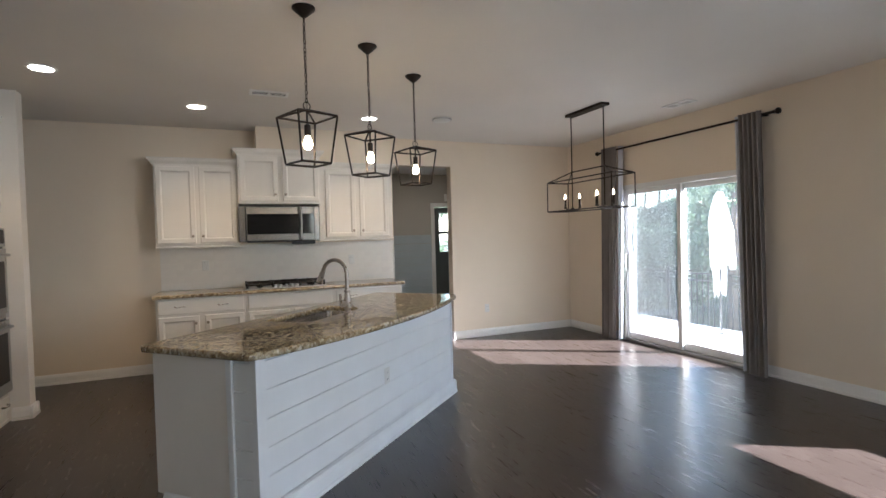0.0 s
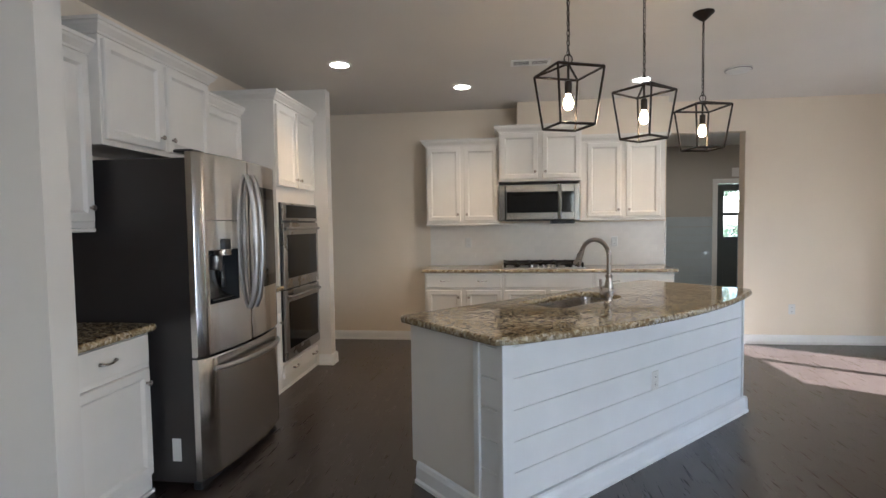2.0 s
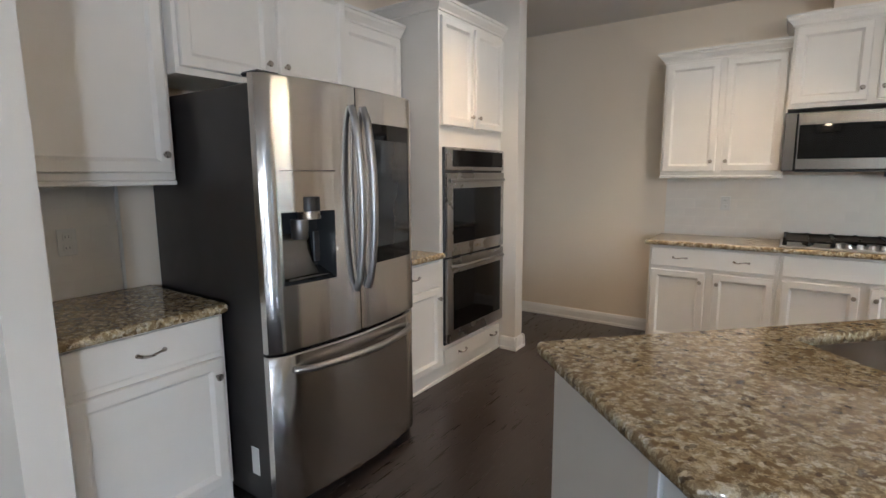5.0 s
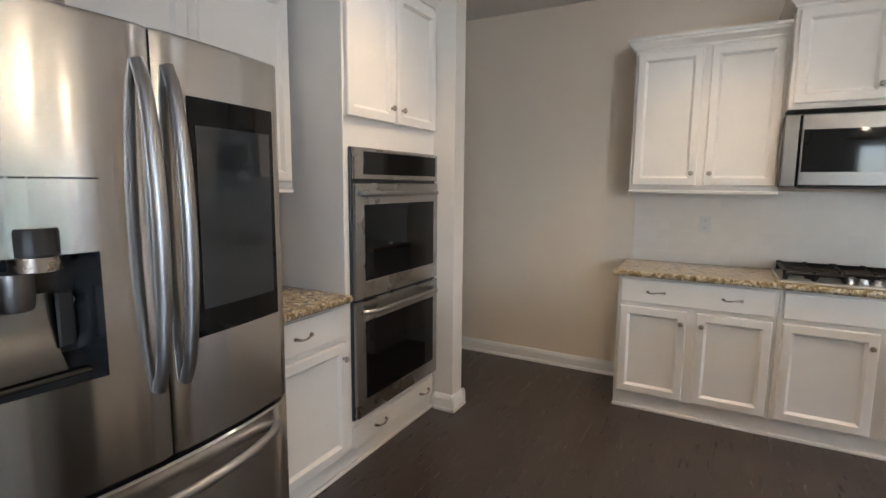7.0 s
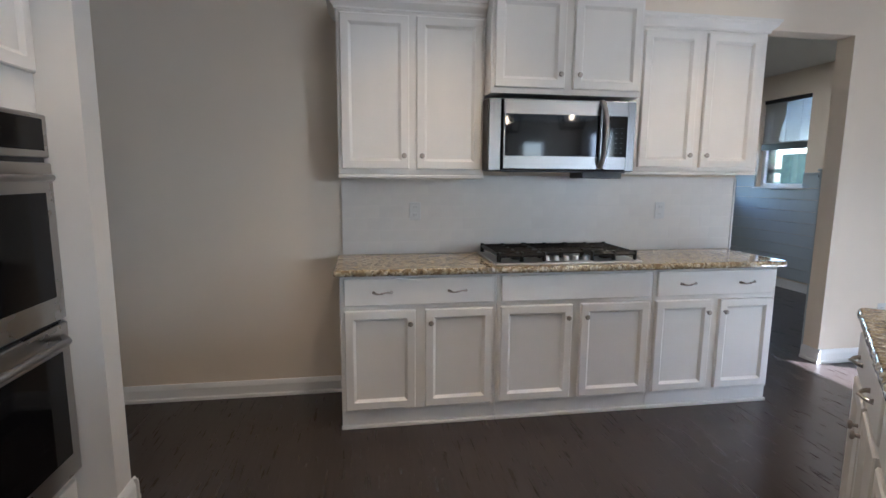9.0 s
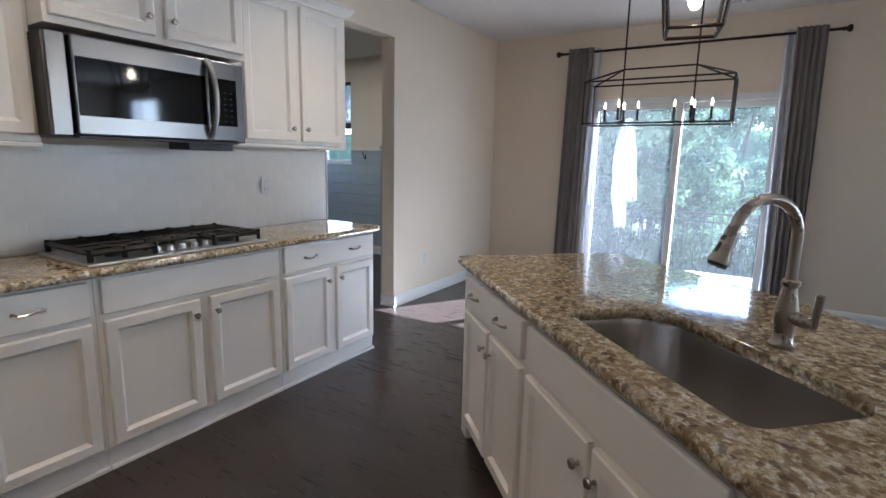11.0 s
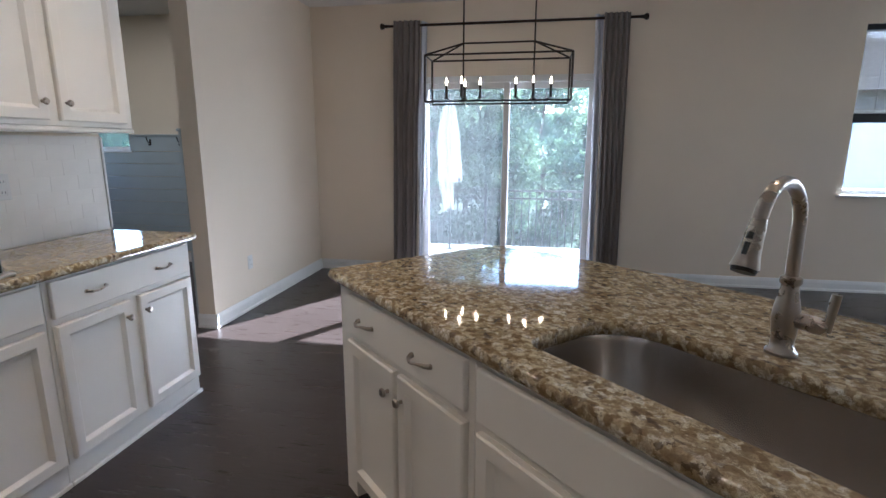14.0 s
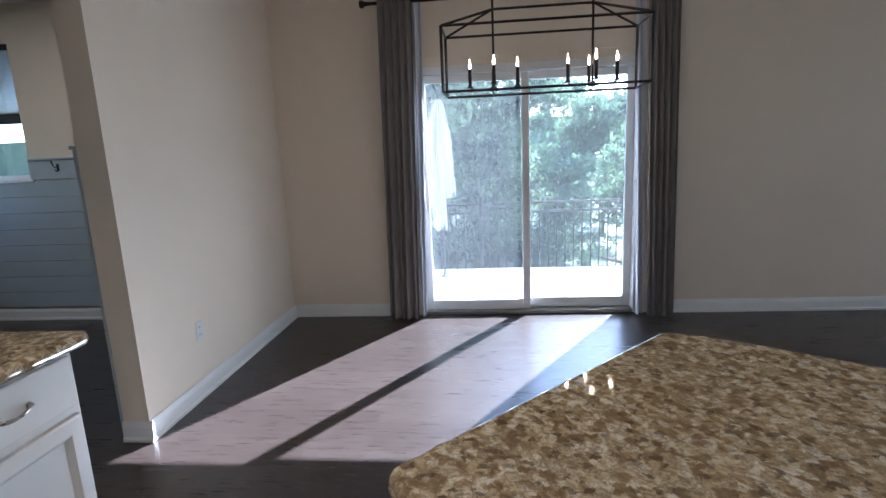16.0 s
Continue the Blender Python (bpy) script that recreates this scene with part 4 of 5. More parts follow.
# ---- chandelier ----
ch = thing("linear_chandelier", pose(3.52, 4.375, CEIL), "dark bronze open-frame chandelier with eight candle bulbs", "chandelier")
part("canopy", box(-0.055, -0.30, -0.028, 0.055, 0.30, 0, 0.004), BRONZE, ch)
hy, hx, zt, zb, ry, rz = 0.535, 0.145, -0.74, -1.07, 0.265, -0.64
for s in (-1, 1):
    for z, nm in ((zt, "top_bar"), (zb, "bottom_bar")):
        part(nm, bar((s * hx, -hy, z), (s * hx, hy, z), 0.0048), BRONZE, ch)
        part(nm, bar((-hx, s * hy, z), (hx, s * hy, z), 0.0048), BRONZE, ch)
    for q in (-1, 1):
        part("corner_bar", bar((s * hx, q * hy, zb), (s * hx, q * hy, zt), 0.0055), BRONZE, ch)
        part("roof_bar", bar((s * hx, q * hy, zt), (0, q * ry, rz), 0.0048), BRONZE, ch)
part("ridge_bar", bar((0, -ry, rz), (0, ry, rz), 0.0048), BRONZE, ch)
part("cross_bar", bar((-hx, -ry, zb), (hx, -ry, zb), 0.004), BRONZE, ch)
part("cross_bar", bar((-hx, ry, zb), (hx, ry, zb), 0.004), BRONZE, ch)
for s in (-1, 1):
    part("rod", tube([(0, s * ry, -0.028), (0, s * ry, zb + 0.03)], 0.0065, 8), BRONZE, ch)
    part("hub", lathe([(0, 0), (0.022, 0), (0.026, 0.012), (0.012, 0.028), (0, 0.03)], pose(0, s * ry, zb + 0.005), 14), BRONZE, ch, smooth=True)
    for dx, dy in ((0.095, 0), (-0.095, 0), (0, 0.13), (0, -0.13)):
        part("arm", tube([(0, s * ry, zb + 0.02), (dx * 0.6, s * ry + dy * 0.6, zb + 0.012), (dx, s * ry + dy, zb + 0.03)], 0.0035, 6), BRONZE, ch)
        cd = part("candle", lathe([(0, 0), (0.017, 0), (0.017, 0.006), (0.010, 0.008), (0.010, 0.10), (0, 0.10)], pose(dx, s * ry + dy, zb + 0.03), 12), BRONZE, ch, smooth=True)
        part("bulb", lathe([(0.0035, 0.10), (0.0062, 0.112), (0.0066, 0.119), (0.0038, 0.134), (0.0010, 0.150), (0, 0.154)], pose(dx, s * ry + dy, zb + 0.03), 10), FLAME, cd, "glowing flame-tip bulb", smooth=True)

# ---- ceiling fittings ----
for cx, cy in CANS:
    can = thing("downlight", pose(cx, cy, CEIL), "round white recessed ceiling downlight switched on", "downlight", "recessed downlights")
    part("trim_ring", lathe([(0.075, -0.002), (0.10, -0.002), (0.098, -0.007), (0.078, -0.010), (0.075, -0.002)], None, 28), TRIM, can, smooth=True)
    part("lens", lathe([(0, -0.006), (0.0745, -0.006), (0.0745, -0.0035), (0, -0.0035)], None, 28), CANGLOW, can, "bright lens")


def ceiling_vent(m, L, W):
    v = thing("ceiling_vent", m, "white louvred ceiling air register", "vent", "ceiling registers")
    # dark sheet put in for the shade in the open slots
    part("slot_shade", box(-L / 2 + 0.02, -W / 2 + 0.02, -0.004, L / 2 - 0.02, W / 2 - 0.02, -0.001), PLASTIC, v)
    fr = bmesh.new()
    for x0, y0, x1, y1 in ((-L / 2, -W / 2, L / 2, -W / 2 + 0.022), (-L / 2, W / 2 - 0.022, L / 2, W / 2), (-L / 2, -W / 2 + 0.022, -L / 2 + 0.022, W / 2 - 0.022), (L / 2 - 0.022, -W / 2 + 0.022, L / 2, W / 2 - 0.022), (-0.012, -W / 2 + 0.022, 0.012, W / 2 - 0.022)):
        box(x0, y0, -0.012, x1, y1, -0.001, 0, fr)
    part("frame", fr, TRIM, v)
    n = 5
    for k in range(n):
        y = -W / 2 + 0.03 + (W - 0.06) * (k + 0.5) / n
        sl = part("slat", box(-L / 2 + 0.022, -0.002, -0.001, L / 2 - 0.022, 0.002, 0.001), TRIM, v)
        sl.matrix_local = pose(0, y, -0.009, 12)
    return v


ceiling_vent(pose(0.335, 4.735, CEIL), 0.33, 0.15)
ceiling_vent(pose(4.33, 3.90, CEIL, 0, 0, 90), 0.32, 0.15)
sd = thing("smoke_detector", pose(2.20, 5.22, CEIL), "small white smoke detector on the ceiling", "smoke detector")
part("housing", lathe([(0, 0), (0.108, 0), (0.108, -0.012), (0.09, -0.028), (0.04, -0.033), (0, -0.033)], None, 28), OUTLET, sd, smooth=True)
part("vent_ring", lathe([(0.098, -0.013), (0.1095, -0.013), (0.1095, -0.016), (0.098, -0.016)], None, 28), PLASTIC, sd)

# ---- patio door ----
pd = thing("door_1", pose(XE + 0.02, 3.46, 0, 0, 0, 90), "white framed sliding glass patio door, closed", "patio door")
pd["kind"] = "structure"
SW = 1.83
fr = bmesh.new()
for x0, z0, x1, z1 in ((0.0, 0.0, 0.045, 2.06), (SW - 0.045, 0.0, SW, 2.06), (0.045, 2.0, SW - 0.045, 2.06)):
    box(x0, -0.11, z0, x1, 0.02, z1, 0.003, fr)
part("door_frame", fr, VINYL, pd)
part("threshold", box(0.046, -0.11, 0.0, SW - 0.046, 0.03, 0.035, 0.004), ALUM, pd, "grey metal track sill")


def sash(x0, x1, y, stile=0.062, z0=0.036, z1=1.998):
    f = bmesh.new()
    box(x0, y, z0, x0 + stile, y + 0.038, z1, 0.004, f)
    box(x1 - stile, y, z0, x1, y + 0.038, z1, 0.004, f)
    box(x0 + stile, y, z0, x1 - stile, y + 0.038, z0 + 0.085, 0.004, f)
    box(x0 + stile, y, z1 - 0.06, x1 - stile, y + 0.038, z1, 0.004, f)
    s = part("sash", f, VINYL, pd)
    g = part("pane", box(x0 + stile, y + 0.014, z0 + 0.085, x1 - stile, y + 0.022, z1 - 0.06), HAZY, s)
    g.visible_shadow = False
    return s


sash(0.047, 0.945, -0.095)
s2 = sash(0.885, SW - 0.047, -0.045)
part("handle", tube([(SW - 0.078, -0.006 + 0.0, 0.92), (SW - 0.078, 0.03, 0.94), (SW - 0.078, 0.034, 1.04), (SW - 0.078, 0.03, 1.14), (SW - 0.078, -0.006, 1.16)], 0.009, 8), VINYL, s2, smooth=True)
SCREENMESH = glass("fine_insect_screen")
nt = SCREENMESH.node_tree
df, mx_ = nt.nodes.new("ShaderNodeBsdfDiffuse"), nt.nodes.new("ShaderNodeMixShader")
df.inputs[0].default_value, mx_.inputs[0].default_value = (0.10, 0.105, 0.11, 1), 0.30
nt.links.new(nt.nodes["Transparent BSDF"].outputs[0], mx_.inputs[1])
nt.links.new(df.outputs[0], mx_.inputs[2])
nt.links.new(mx_.outputs[0], nt.nodes["Material Output"].inputs[0])
sm = part("insect_screen", box(0.905, -0.112, 0.04, SW - 0.05, -0.1105, 1.99), SCREENMESH, pd, "fine grey insect screen outside the fixed pane")
sm.visible_shadow = False
casing = bmesh.new()
box(XE - 0.008, 3.39, 0.0, XE - 0.001, 3.459, 2.13, 0.003, casing)
box(XE - 0.008, 5.291, 0.0, XE - 0.001, 5.36, 2.13, 0.003, casing)
box(XE - 0.008, 3.459, 2.061, XE - 0.001, 5.291, 2.13, 0.003, casing)
tagged(part("trim", casing, WALL), "wall-coloured casing round the patio door", "trim", kind="structure")

# ---- curtains and rod ----
rod = thing("curtain_rod", pose(4.70, 4.37, 2.535), "dark bronze curtain rod with ball finials", "curtain rod")
part("rod", tube([(0, -1.215, 0), (0, 1.215, 0)], 0.0125, 10), BRONZE, rod, smooth=True)
for s in (-1, 1):
    part("finial", lathe([(0, -0.01), (0.014, -0.01), (0.017, 0.005), (0.014, 0.016), (0.026, 0.03), (0.031, 0.045), (0.025, 0.06), (0, 0.066)], pose(0, s * 1.21, 0, -90 * s), 16), BRONZE, rod, smooth=True)
    part("bracket", tube([(0.098, s * 1.09, 0), (0.04, s * 1.09, -0.005), (0, s * 1.09, -0.014)], 0.009, 8), BRONZE, rod)


def curtain(y0, y1, folds, mat, lean, seed, amp=0.035, thick=0.004, x=4.715):
    bm = bmesh.new()
    n, rows = folds * 14, 26
    grid = [[], []]
    for k in range(rows + 1):
        z = 0.012 + 2.562 * k / rows
        lines = ([], [])
        for i in range(n + 1):
            s = i / n
            wob = 0.012 * noise.noise(Vector((s * 4 + seed, z * 0.8, seed))) * (1 - k / rows)
            ph = 2 * math.pi * folds * s + 0.5 * noise.noise(Vector((s * 3, z * 0.5, seed + 7)))
            cx = x + amp * math.sin(ph) * (1 - 0.25 * noise.noise(Vector((s * 5, 0, seed)))) + wob
            cy = y0 + (y1 - y0) * s + 0.012 * math.cos(ph * 0.5) * (1 - k / rows) + lean * k / rows
            lines[0].append(bm.verts.new((cx - x, cy - y0, z)))
            lines[1].append(bm.verts.new((cx - x + thick, cy - y0, z)))
        grid[0].append(lines[0])
        grid[1].append(lines[1])
    for side in (0, 1):
        for k in range(rows):
            for i in range(n):
                bm.faces.new((grid[side][k][i], grid[side][k][i + 1], grid[side][k + 1][i + 1], grid[side][k + 1][i]))
    for k in range(rows):
        for i in (0, n):
            bm.faces.new((grid[0][k][i], grid[0][k + 1][i], grid[1][k + 1][i], grid[1][k][i]))
    for i in range(n):
        for k in (0, rows):
            bm.faces.new((grid[0][k][i], grid[0][k][i + 1], grid[1][k][i + 1], grid[1][k][i]))
    return part("cloth", bm, mat, None, smooth=True)


for y0, y1, l0, l1, seed, lean in ((5.285, 5.555, 5.225, 5.285, 1.0, -0.055), (3.205, 3.435, 3.435, 3.51, 5.0, 0.055)):
    cu = thing("curtain", pose(4.669, y0, 0), "grey floor-length curtain with white lining, drawn open", "curtain", "patio door curtains")
    a = curtain(y0, y1, 5, CURTAIN, lean, seed, 0.02)
    a.parent = cu
    b = curtain(l0, l1, 1, LINING, lean, seed + 2, 0.028, 0.004, 4.735)
    b.name = "lining"
    b.parent = cu
    b["label"] = "white turned-back lining"
    b.location = (0.056, l0 - y0, 0)


# ---- windows with woven blinds ----
def window(name, x, y0, y1, z0, z1, blind_to, label):
    w = thing(name, pose(x, y0, 0, 0, 0, 90), label, "window")
    w["kind"] = "structure"
    W = y1 - y0
    fr = bmesh.new()
    for a, b, c, d in ((0, z0, 0.045, z1), (W - 0.045, z0, W, z1), (0.045, z1 - 0.045, W - 0.045, z1), (0.045, z0, W - 0.045, z0 + 0.05)):
        box(a, -0.12, b, c, -0.06, d, 0.003, fr)
    part("window_frame", fr, VINYL, w)
    zm = (z0 + z1) / 2
    part("meeting_rail", box(0.046, -0.118, zm - 0.02, W - 0.046, -0.065, zm + 0.02, 0.003), VINYL, w)
    for a, b in ((z0 + 0.05, zm - 0.021), (zm + 0.021, z1 - 0.046)):
        g = part("pane", box(0.046, -0.095, a, W - 0.046, -0.089, b), GLASS, w)
        g.visible_shadow = False
    part("window_sill", box(-0.04, -0.055, z0 - 0.018, W + 0.04, 0.035, z0 + 0.004, 0.004), TRIM, w)
    bl = thing("woven_blind", pose(x, y0, 0, 0, 0, 90), "woven natural reed blind with dark rails, half raised", "blind", "woven blinds")
    part("head_rail", box(0.01, -0.05, z1 - 0.05, W - 0.01, -0.012, z1 - 0.004, 0.003), PLASTIC, bl)
    part("bottom_rail", box(0.01, -0.052, blind_to - 0.085, W - 0.01, -0.012, blind_to, 0.004), PLASTIC, bl)
    sl = bmesh.new()
    z, k = blind_to + 0.003, 0
    while z < z1 - 0.053:
        h = 0.007 + 0.004 * (k % 3 == 0)
        box(0.014, -0.034 - 0.002 * (k % 2), z, W - 0.014, -0.030, z + h, 0, sl)
        z += h + 0.0012
        k += 1
    for f in (0.2, 0.5, 0.8):
        bar((W * f, -0.029, blind_to), (W * f, -0.029, z1 - 0.05), 0.0012, sl)
    tagged(part("woven_reeds", sl, REED, bl), kind="stuff")
    return w


REED = material("pale_woven_reed", (0.30, 0.285, 0.255), 0.7, vary=0.3, scale=30, stretch=(1, 1, 30))
window("window_1", XE, 0.35, 1.25, 0.93, 2.43, 1.67, "white window with a half-raised woven blind")
window("window_2", XE, 8.74, 9.50, 1.30, 2.46, 1.88, "small white mudroom window with woven blind")

# ---- mudroom ----
mr = thing("wainscot", pose(XE, 6.575, 0), "blue-grey shiplap wainscot with hook rail", "wall panel")
mr["kind"] = "structure"
z = 0.13
while z < 1.29:
    h = min(0.147, 1.30 - z)
    part("shiplap_board", box(-0.018, 0.0, z, -0.001, 3.42, z + h - 0.004, 0.002), MUD, mr)
    z += 0.147
for y0, y1 in ((0.0, 2.155), (2.935, 3.42)):
    part("hook_board", box(-0.024, y0, 1.302, -0.001, y1, 1.47, 0.003), MUD, mr)
    part("cap", box(-0.04, y0, 1.471, -0.001, y1, 1.489, 0.003), MUD, mr)
for hy in (7.3, 7.68, 8.06, 8.45):
    hk = thing("coat_hook", pose(XE - 0.024, hy, 1.40), "dark double coat hook on the rail", "hook", "coat hooks")
    part("plate", box(-0.005, -0.012, -0.03, 0, 0.012, 0.035, 0.002), BRONZE, hk)
    part("hook", tube([(-0.004, 0, 0.0), (-0.03, 0, 0.0), (-0.05, 0, 0.02), (-0.06, 0, 0.06)], [0.005, 0.005, 0.005, 0.007], 8), BRONZE, hk, smooth=True)
    part("hook", tube([(-0.004, 0, -0.02), (-0.022, 0, -0.032), (-0.034, 0, -0.018)], [0.005, 0.005, 0.006], 8), BRONZE, hk, smooth=True)
ms = thing("wainscot", pose(2.82, 6.57, 0), "blue-grey shiplap wainscot beside the opening", "wall panel")
ms["kind"] = "structure"
for k in range(9):
    part("shiplap_board", box(0.0, 0.001, 0.005 + 0.147 * k, 1.92, 0.018, 0.148 + 0.147 * k, 0.002), MUD, ms)
part("hook_board", box(0.0, 0.001, 1.328, 1.92, 0.024, 1.47, 0.003), MUD, ms)
part("cap", box(0.0, 0.001, 1.471, 1.92, 0.04, 1.489, 0.003), MUD, ms)
mn = thing("wainscot", pose(1.1, 10.0, 0), "blue-grey shiplap wainscot beside the door", "wall panel")
mn["kind"] = "structure"
z = 0.13
while z < 1.29:
    part("shiplap_board", box(0.0, -0.018, z, 2.79, -0.001, z + 0.143, 0.002), MUD, mn)
    z += 0.147
part("hook_board", box(0.0, -0.024, 1.31, 2.79, -0.001, 1.47, 0.003), MUD, mn)
part("cap", box(0.0, -0.04, 1.471, 2.79, -0.001, 1.489, 0.003), MUD, mn)
MUDDOOR = material("dark_door_paint", (0.075, 0.085, 0.085), 0.4, vary=0.06, scale=4)
d2 = thing("door_2", pose(3.98, 10.0, 0), "dark grey half-glazed back door in white casing", "door")
d2["kind"] = "structure"
cs = bmesh.new()
box(-0.085, -0.02, 0.0, -0.001, -0.001, 2.165, 0.003, cs)
box(0.761, -0.02, 0.0, 0.815, -0.001, 2.165, 0.003, cs)
box(-0.001, -0.02, 2.081, 0.761, -0.001, 2.165, 0.003, cs)
part("door_casing", cs, TRIM, d2)
leaf = bmesh.new()
for a, b, c, d in ((0.004, 0.01, 0.12, 2.07), (0.64, 0.01, 0.756, 2.07), (0.12, 0.01, 0.64, 1.12), (0.12, 1.95, 0.64, 2.07), (0.12, 1.50, 0.64, 1.56)):
    box(a, 0.03, b, c, 0.07, d, 0.003, leaf)
part("door_leaf", leaf, MUDDOOR, d2)
for a, b in ((1.12, 1.50), (1.56, 1.95)):
    g = part("pane", box(0.12, 0.047, a, 0.64, 0.053, b), GLASS, d2)
    g.visible_shadow = False
part("door_knob", lathe([(0, 0), (0.03, 0), (0.03, 0.006), (0.012, 0.012), (0.012, 0.03), (0.027, 0.045), (0.02, 0.062), (0, 0.065)], pose(0.70, 0.03, 0.98, 90), 14), BRONZE, d2, smooth=True)
vg = thing("wall_vent", pose(4.37, 10.0, 2.28), "small grey return air grille on the wall", "vent")
part("frame", box(-0.15, -0.014, -0.08, 0.15, -0.001, 0.08, 0.004), TRIM, vg)
for k in range(7):
    part("slat", box(-0.13, -0.018, -0.065 + 0.019 * k, 0.13, -0.0145, -0.058 + 0.019 * k), TRIM, vg)
# added fill light: no mudroom fitting is known, this one lifts the shiplap
area_lamp("downlight_lamp", look((3.3, 8.2, CEIL - 0.008), (3.3, 8.2, 0)), 0.13, 0.13, 1.4, (1.0, 0.85, 0.66), "DISK")
ml = thing("downlight", pose(3.3, 8.2, CEIL), "unseen downlight added to brighten the mudroom", "downlight", "recessed downlights")
part("trim_ring", lathe([(0.075, -0.002), (0.10, -0.002), (0.098, -0.007), (0.078, -0.010), (0.075, -0.002)], None, 28), TRIM, ml, smooth=True)
part("lens", lathe([(0, -0.006), (0.0745, -0.006), (0.0745, -0.0035), (0, -0.0035)], None, 28), CANGLOW, ml, "bright lens")

# ---- outlets and switches ----
def outlet(m, label="white duplex wall outlet", toggles=False):
    o = thing("wall_outlet", m, label, "outlet", "wall outlets")
    part("plate", box(-0.036, -0.006, -0.058, 0.036, -0.0005, 0.058, 0.003), OUTLET, o)
    for z in (-0.024, 0.024):
        s = part("socket", box(-0.017, -0.009, z - 0.016, 0.017, -0.0055, z + 0.016, 0.003), OUTLET, o)
        part("slots", box(-0.008, -0.0095, z - 0.005, -0.006, -0.0089, z + 0.006, 0, box(0.006, -0.0095, z - 0.005, 0.008, -0.0089, z + 0.006)), PLASTIC, s)
    return o


outlet(pose(-0.31, 6.409, 1.19))
outlet(pose(1.39, 6.409, 1.19))
outlet(pose(3.34, YN, 0.40))
outlet(ISL @ pose(3.13, 1.750, 0.47, 0, 0, -1.75))
outlet(pose(XW + 0.021, 2.50, 1.16, 0, 0, 90))

# ---- outdoors ----
GRASS = material("lawn_grass", (0.085, 0.095, 0.055), 0.9, vary=0.4, scale=1.3, bump=0.6, bump_scale=80)
CONC = material("pale_concrete", (0.68, 0.665, 0.64), 0.85, vary=0.08, scale=2, bump=0.3, bump_scale=90)
BARK = material("pine_bark", (0.09, 0.07, 0.055), 0.9, vary=0.35, scale=12, bump=0.8, bump_scale=25, stretch=(1, 1, 0.3))
LEAF = material("pine_foliage", (0.10, 0.135, 0.09), 0.7, vary=0.45, scale=1.6, spec=0.3)
LEAF2 = material("broadleaf_foliage", (0.105, 0.13, 0.085), 0.65, vary=0.4, scale=1.6, spec=0.3)
for lf_ in (LEAF, LEAF2):
    nt = lf_.node_tree
    tl, mx_ = nt.nodes.new("ShaderNodeBsdfTranslucent"), nt.nodes.new("ShaderNodeMixShader")
    tl.inputs[0].default_value = (0.16, 0.24, 0.13, 1)
    mx_.inputs[0].default_value = 0.28
    nt.links.new(nt.nodes["Principled BSDF"].outputs[0], mx_.inputs[1])
    nt.links.new(tl.outputs[0], mx_.inputs[2])
    nt.links.new(mx_.outputs[0], nt.nodes["Material Output"].inputs[0])
CANVAS = material("white_umbrella_canvas", (0.38, 0.38, 0.38), 0.8, vary=0.05, scale=5, bump=0.2, bump_scale=200)
g = bmesh.new()
bmesh.ops.create_grid(g, x_segments=60, y_segments=60, size=300)
for v in g.verts:
    v.co.z = -0.42 - 0.02 * max(0, min(v.co.x - 8, 30)) + (0.05 * noise.noise(v.co * 0.2) if v.co.length > 15 else 0)
tagged(part("ground", g, GRASS), "green lawn sloping gently away", "ground", kind="structure")
ps = thing("patio", pose(4.97, 3, -0.10), "pale concrete patio slab", "patio")
ps["kind"] = "structure"
for i in range(2):
    for j in range(5):
        part("slab", box(0.004 + i * 1.0, -6 + j * 2.5, -0.35, 0.996 + i * 1.0, -3.506 + j * 2.5, 0, 0.006), CONC, ps)

fence = thing("fence", pose(7.45, 4, -0.45), "black metal picket fence behind the patio", "fence")
for k in range(9):
    part("post", box(-0.025, -8 + k * 2.2 - 0.025, 0, 0.025, -8 + k * 2.2 + 0.025, 1.24, 0.004), BLACK, fence)
for z in (0.12, 1.0, 1.12):
    part("rail", box(-0.014, -8, z, 0.014, 9.6, z + 0.03), BLACK, fence)
pk = None
for k in range(155):
    y = -7.9 + 0.113 * k
    if pk is None:
        ob = part("picket", box(-0.008, -0.008, 0.05, 0.008, 0.008, 1.17, 0), BLACK, fence)
        pk = ob.data
    else:
        ob = new("picket", pk)
        ob.parent = fence
    ob.location = (0, y, 0)

um = thing("patio_umbrella", pose(6.6, 5.24, -0.10), "closed white patio umbrella on a pole", "umbrella")
part("base", lathe([(0, 0), (0.06, 0), (0.058, 0.014), (0.024, 0.022), (0.02, 0.06), (0, 0.06)], None, 24), ALUM, um, smooth=True)
part("pole", tube([(0, 0, 0.05), (0, 0, 2.16)], 0.014, 10), PLASTIC, um, smooth=True)


def folds(z_top, z_end, r_of, ragged, seed):
    bm, prev, rows = bmesh.new(), None, 20
    for k in range(rows + 1):
        s = k / rows
        ring = []
        for q in range(56):
            a = 2 * math.pi * q / 56
            end = z_end + ragged * (math.sin(3 * a + seed) + 0.6 * math.sin(7 * a + 2 * seed))
            r = r_of(s) * (1 + 0.26 * math.sin(8 * a + 1.2 * s + seed) + 0.14 * math.sin(3 * a + 3 * s + seed)) + 0.012 * noise.noise(Vector((2 * a, s * 5, seed)))
            ring.append(bm.verts.new((r * math.cos(a) + 0.02 * math.sin(3 * s), r * math.sin(a) + 0.015 * math.sin(5 * s), z_top + (end - z_top) * s)))
        if prev:
            for q in range(56):
                j = (q + 1) % 56
                bm.faces.new((prev[q], prev[j], ring[j], ring[q]))
        else:
            bm.faces.new(ring)
        prev = ring
    return bm


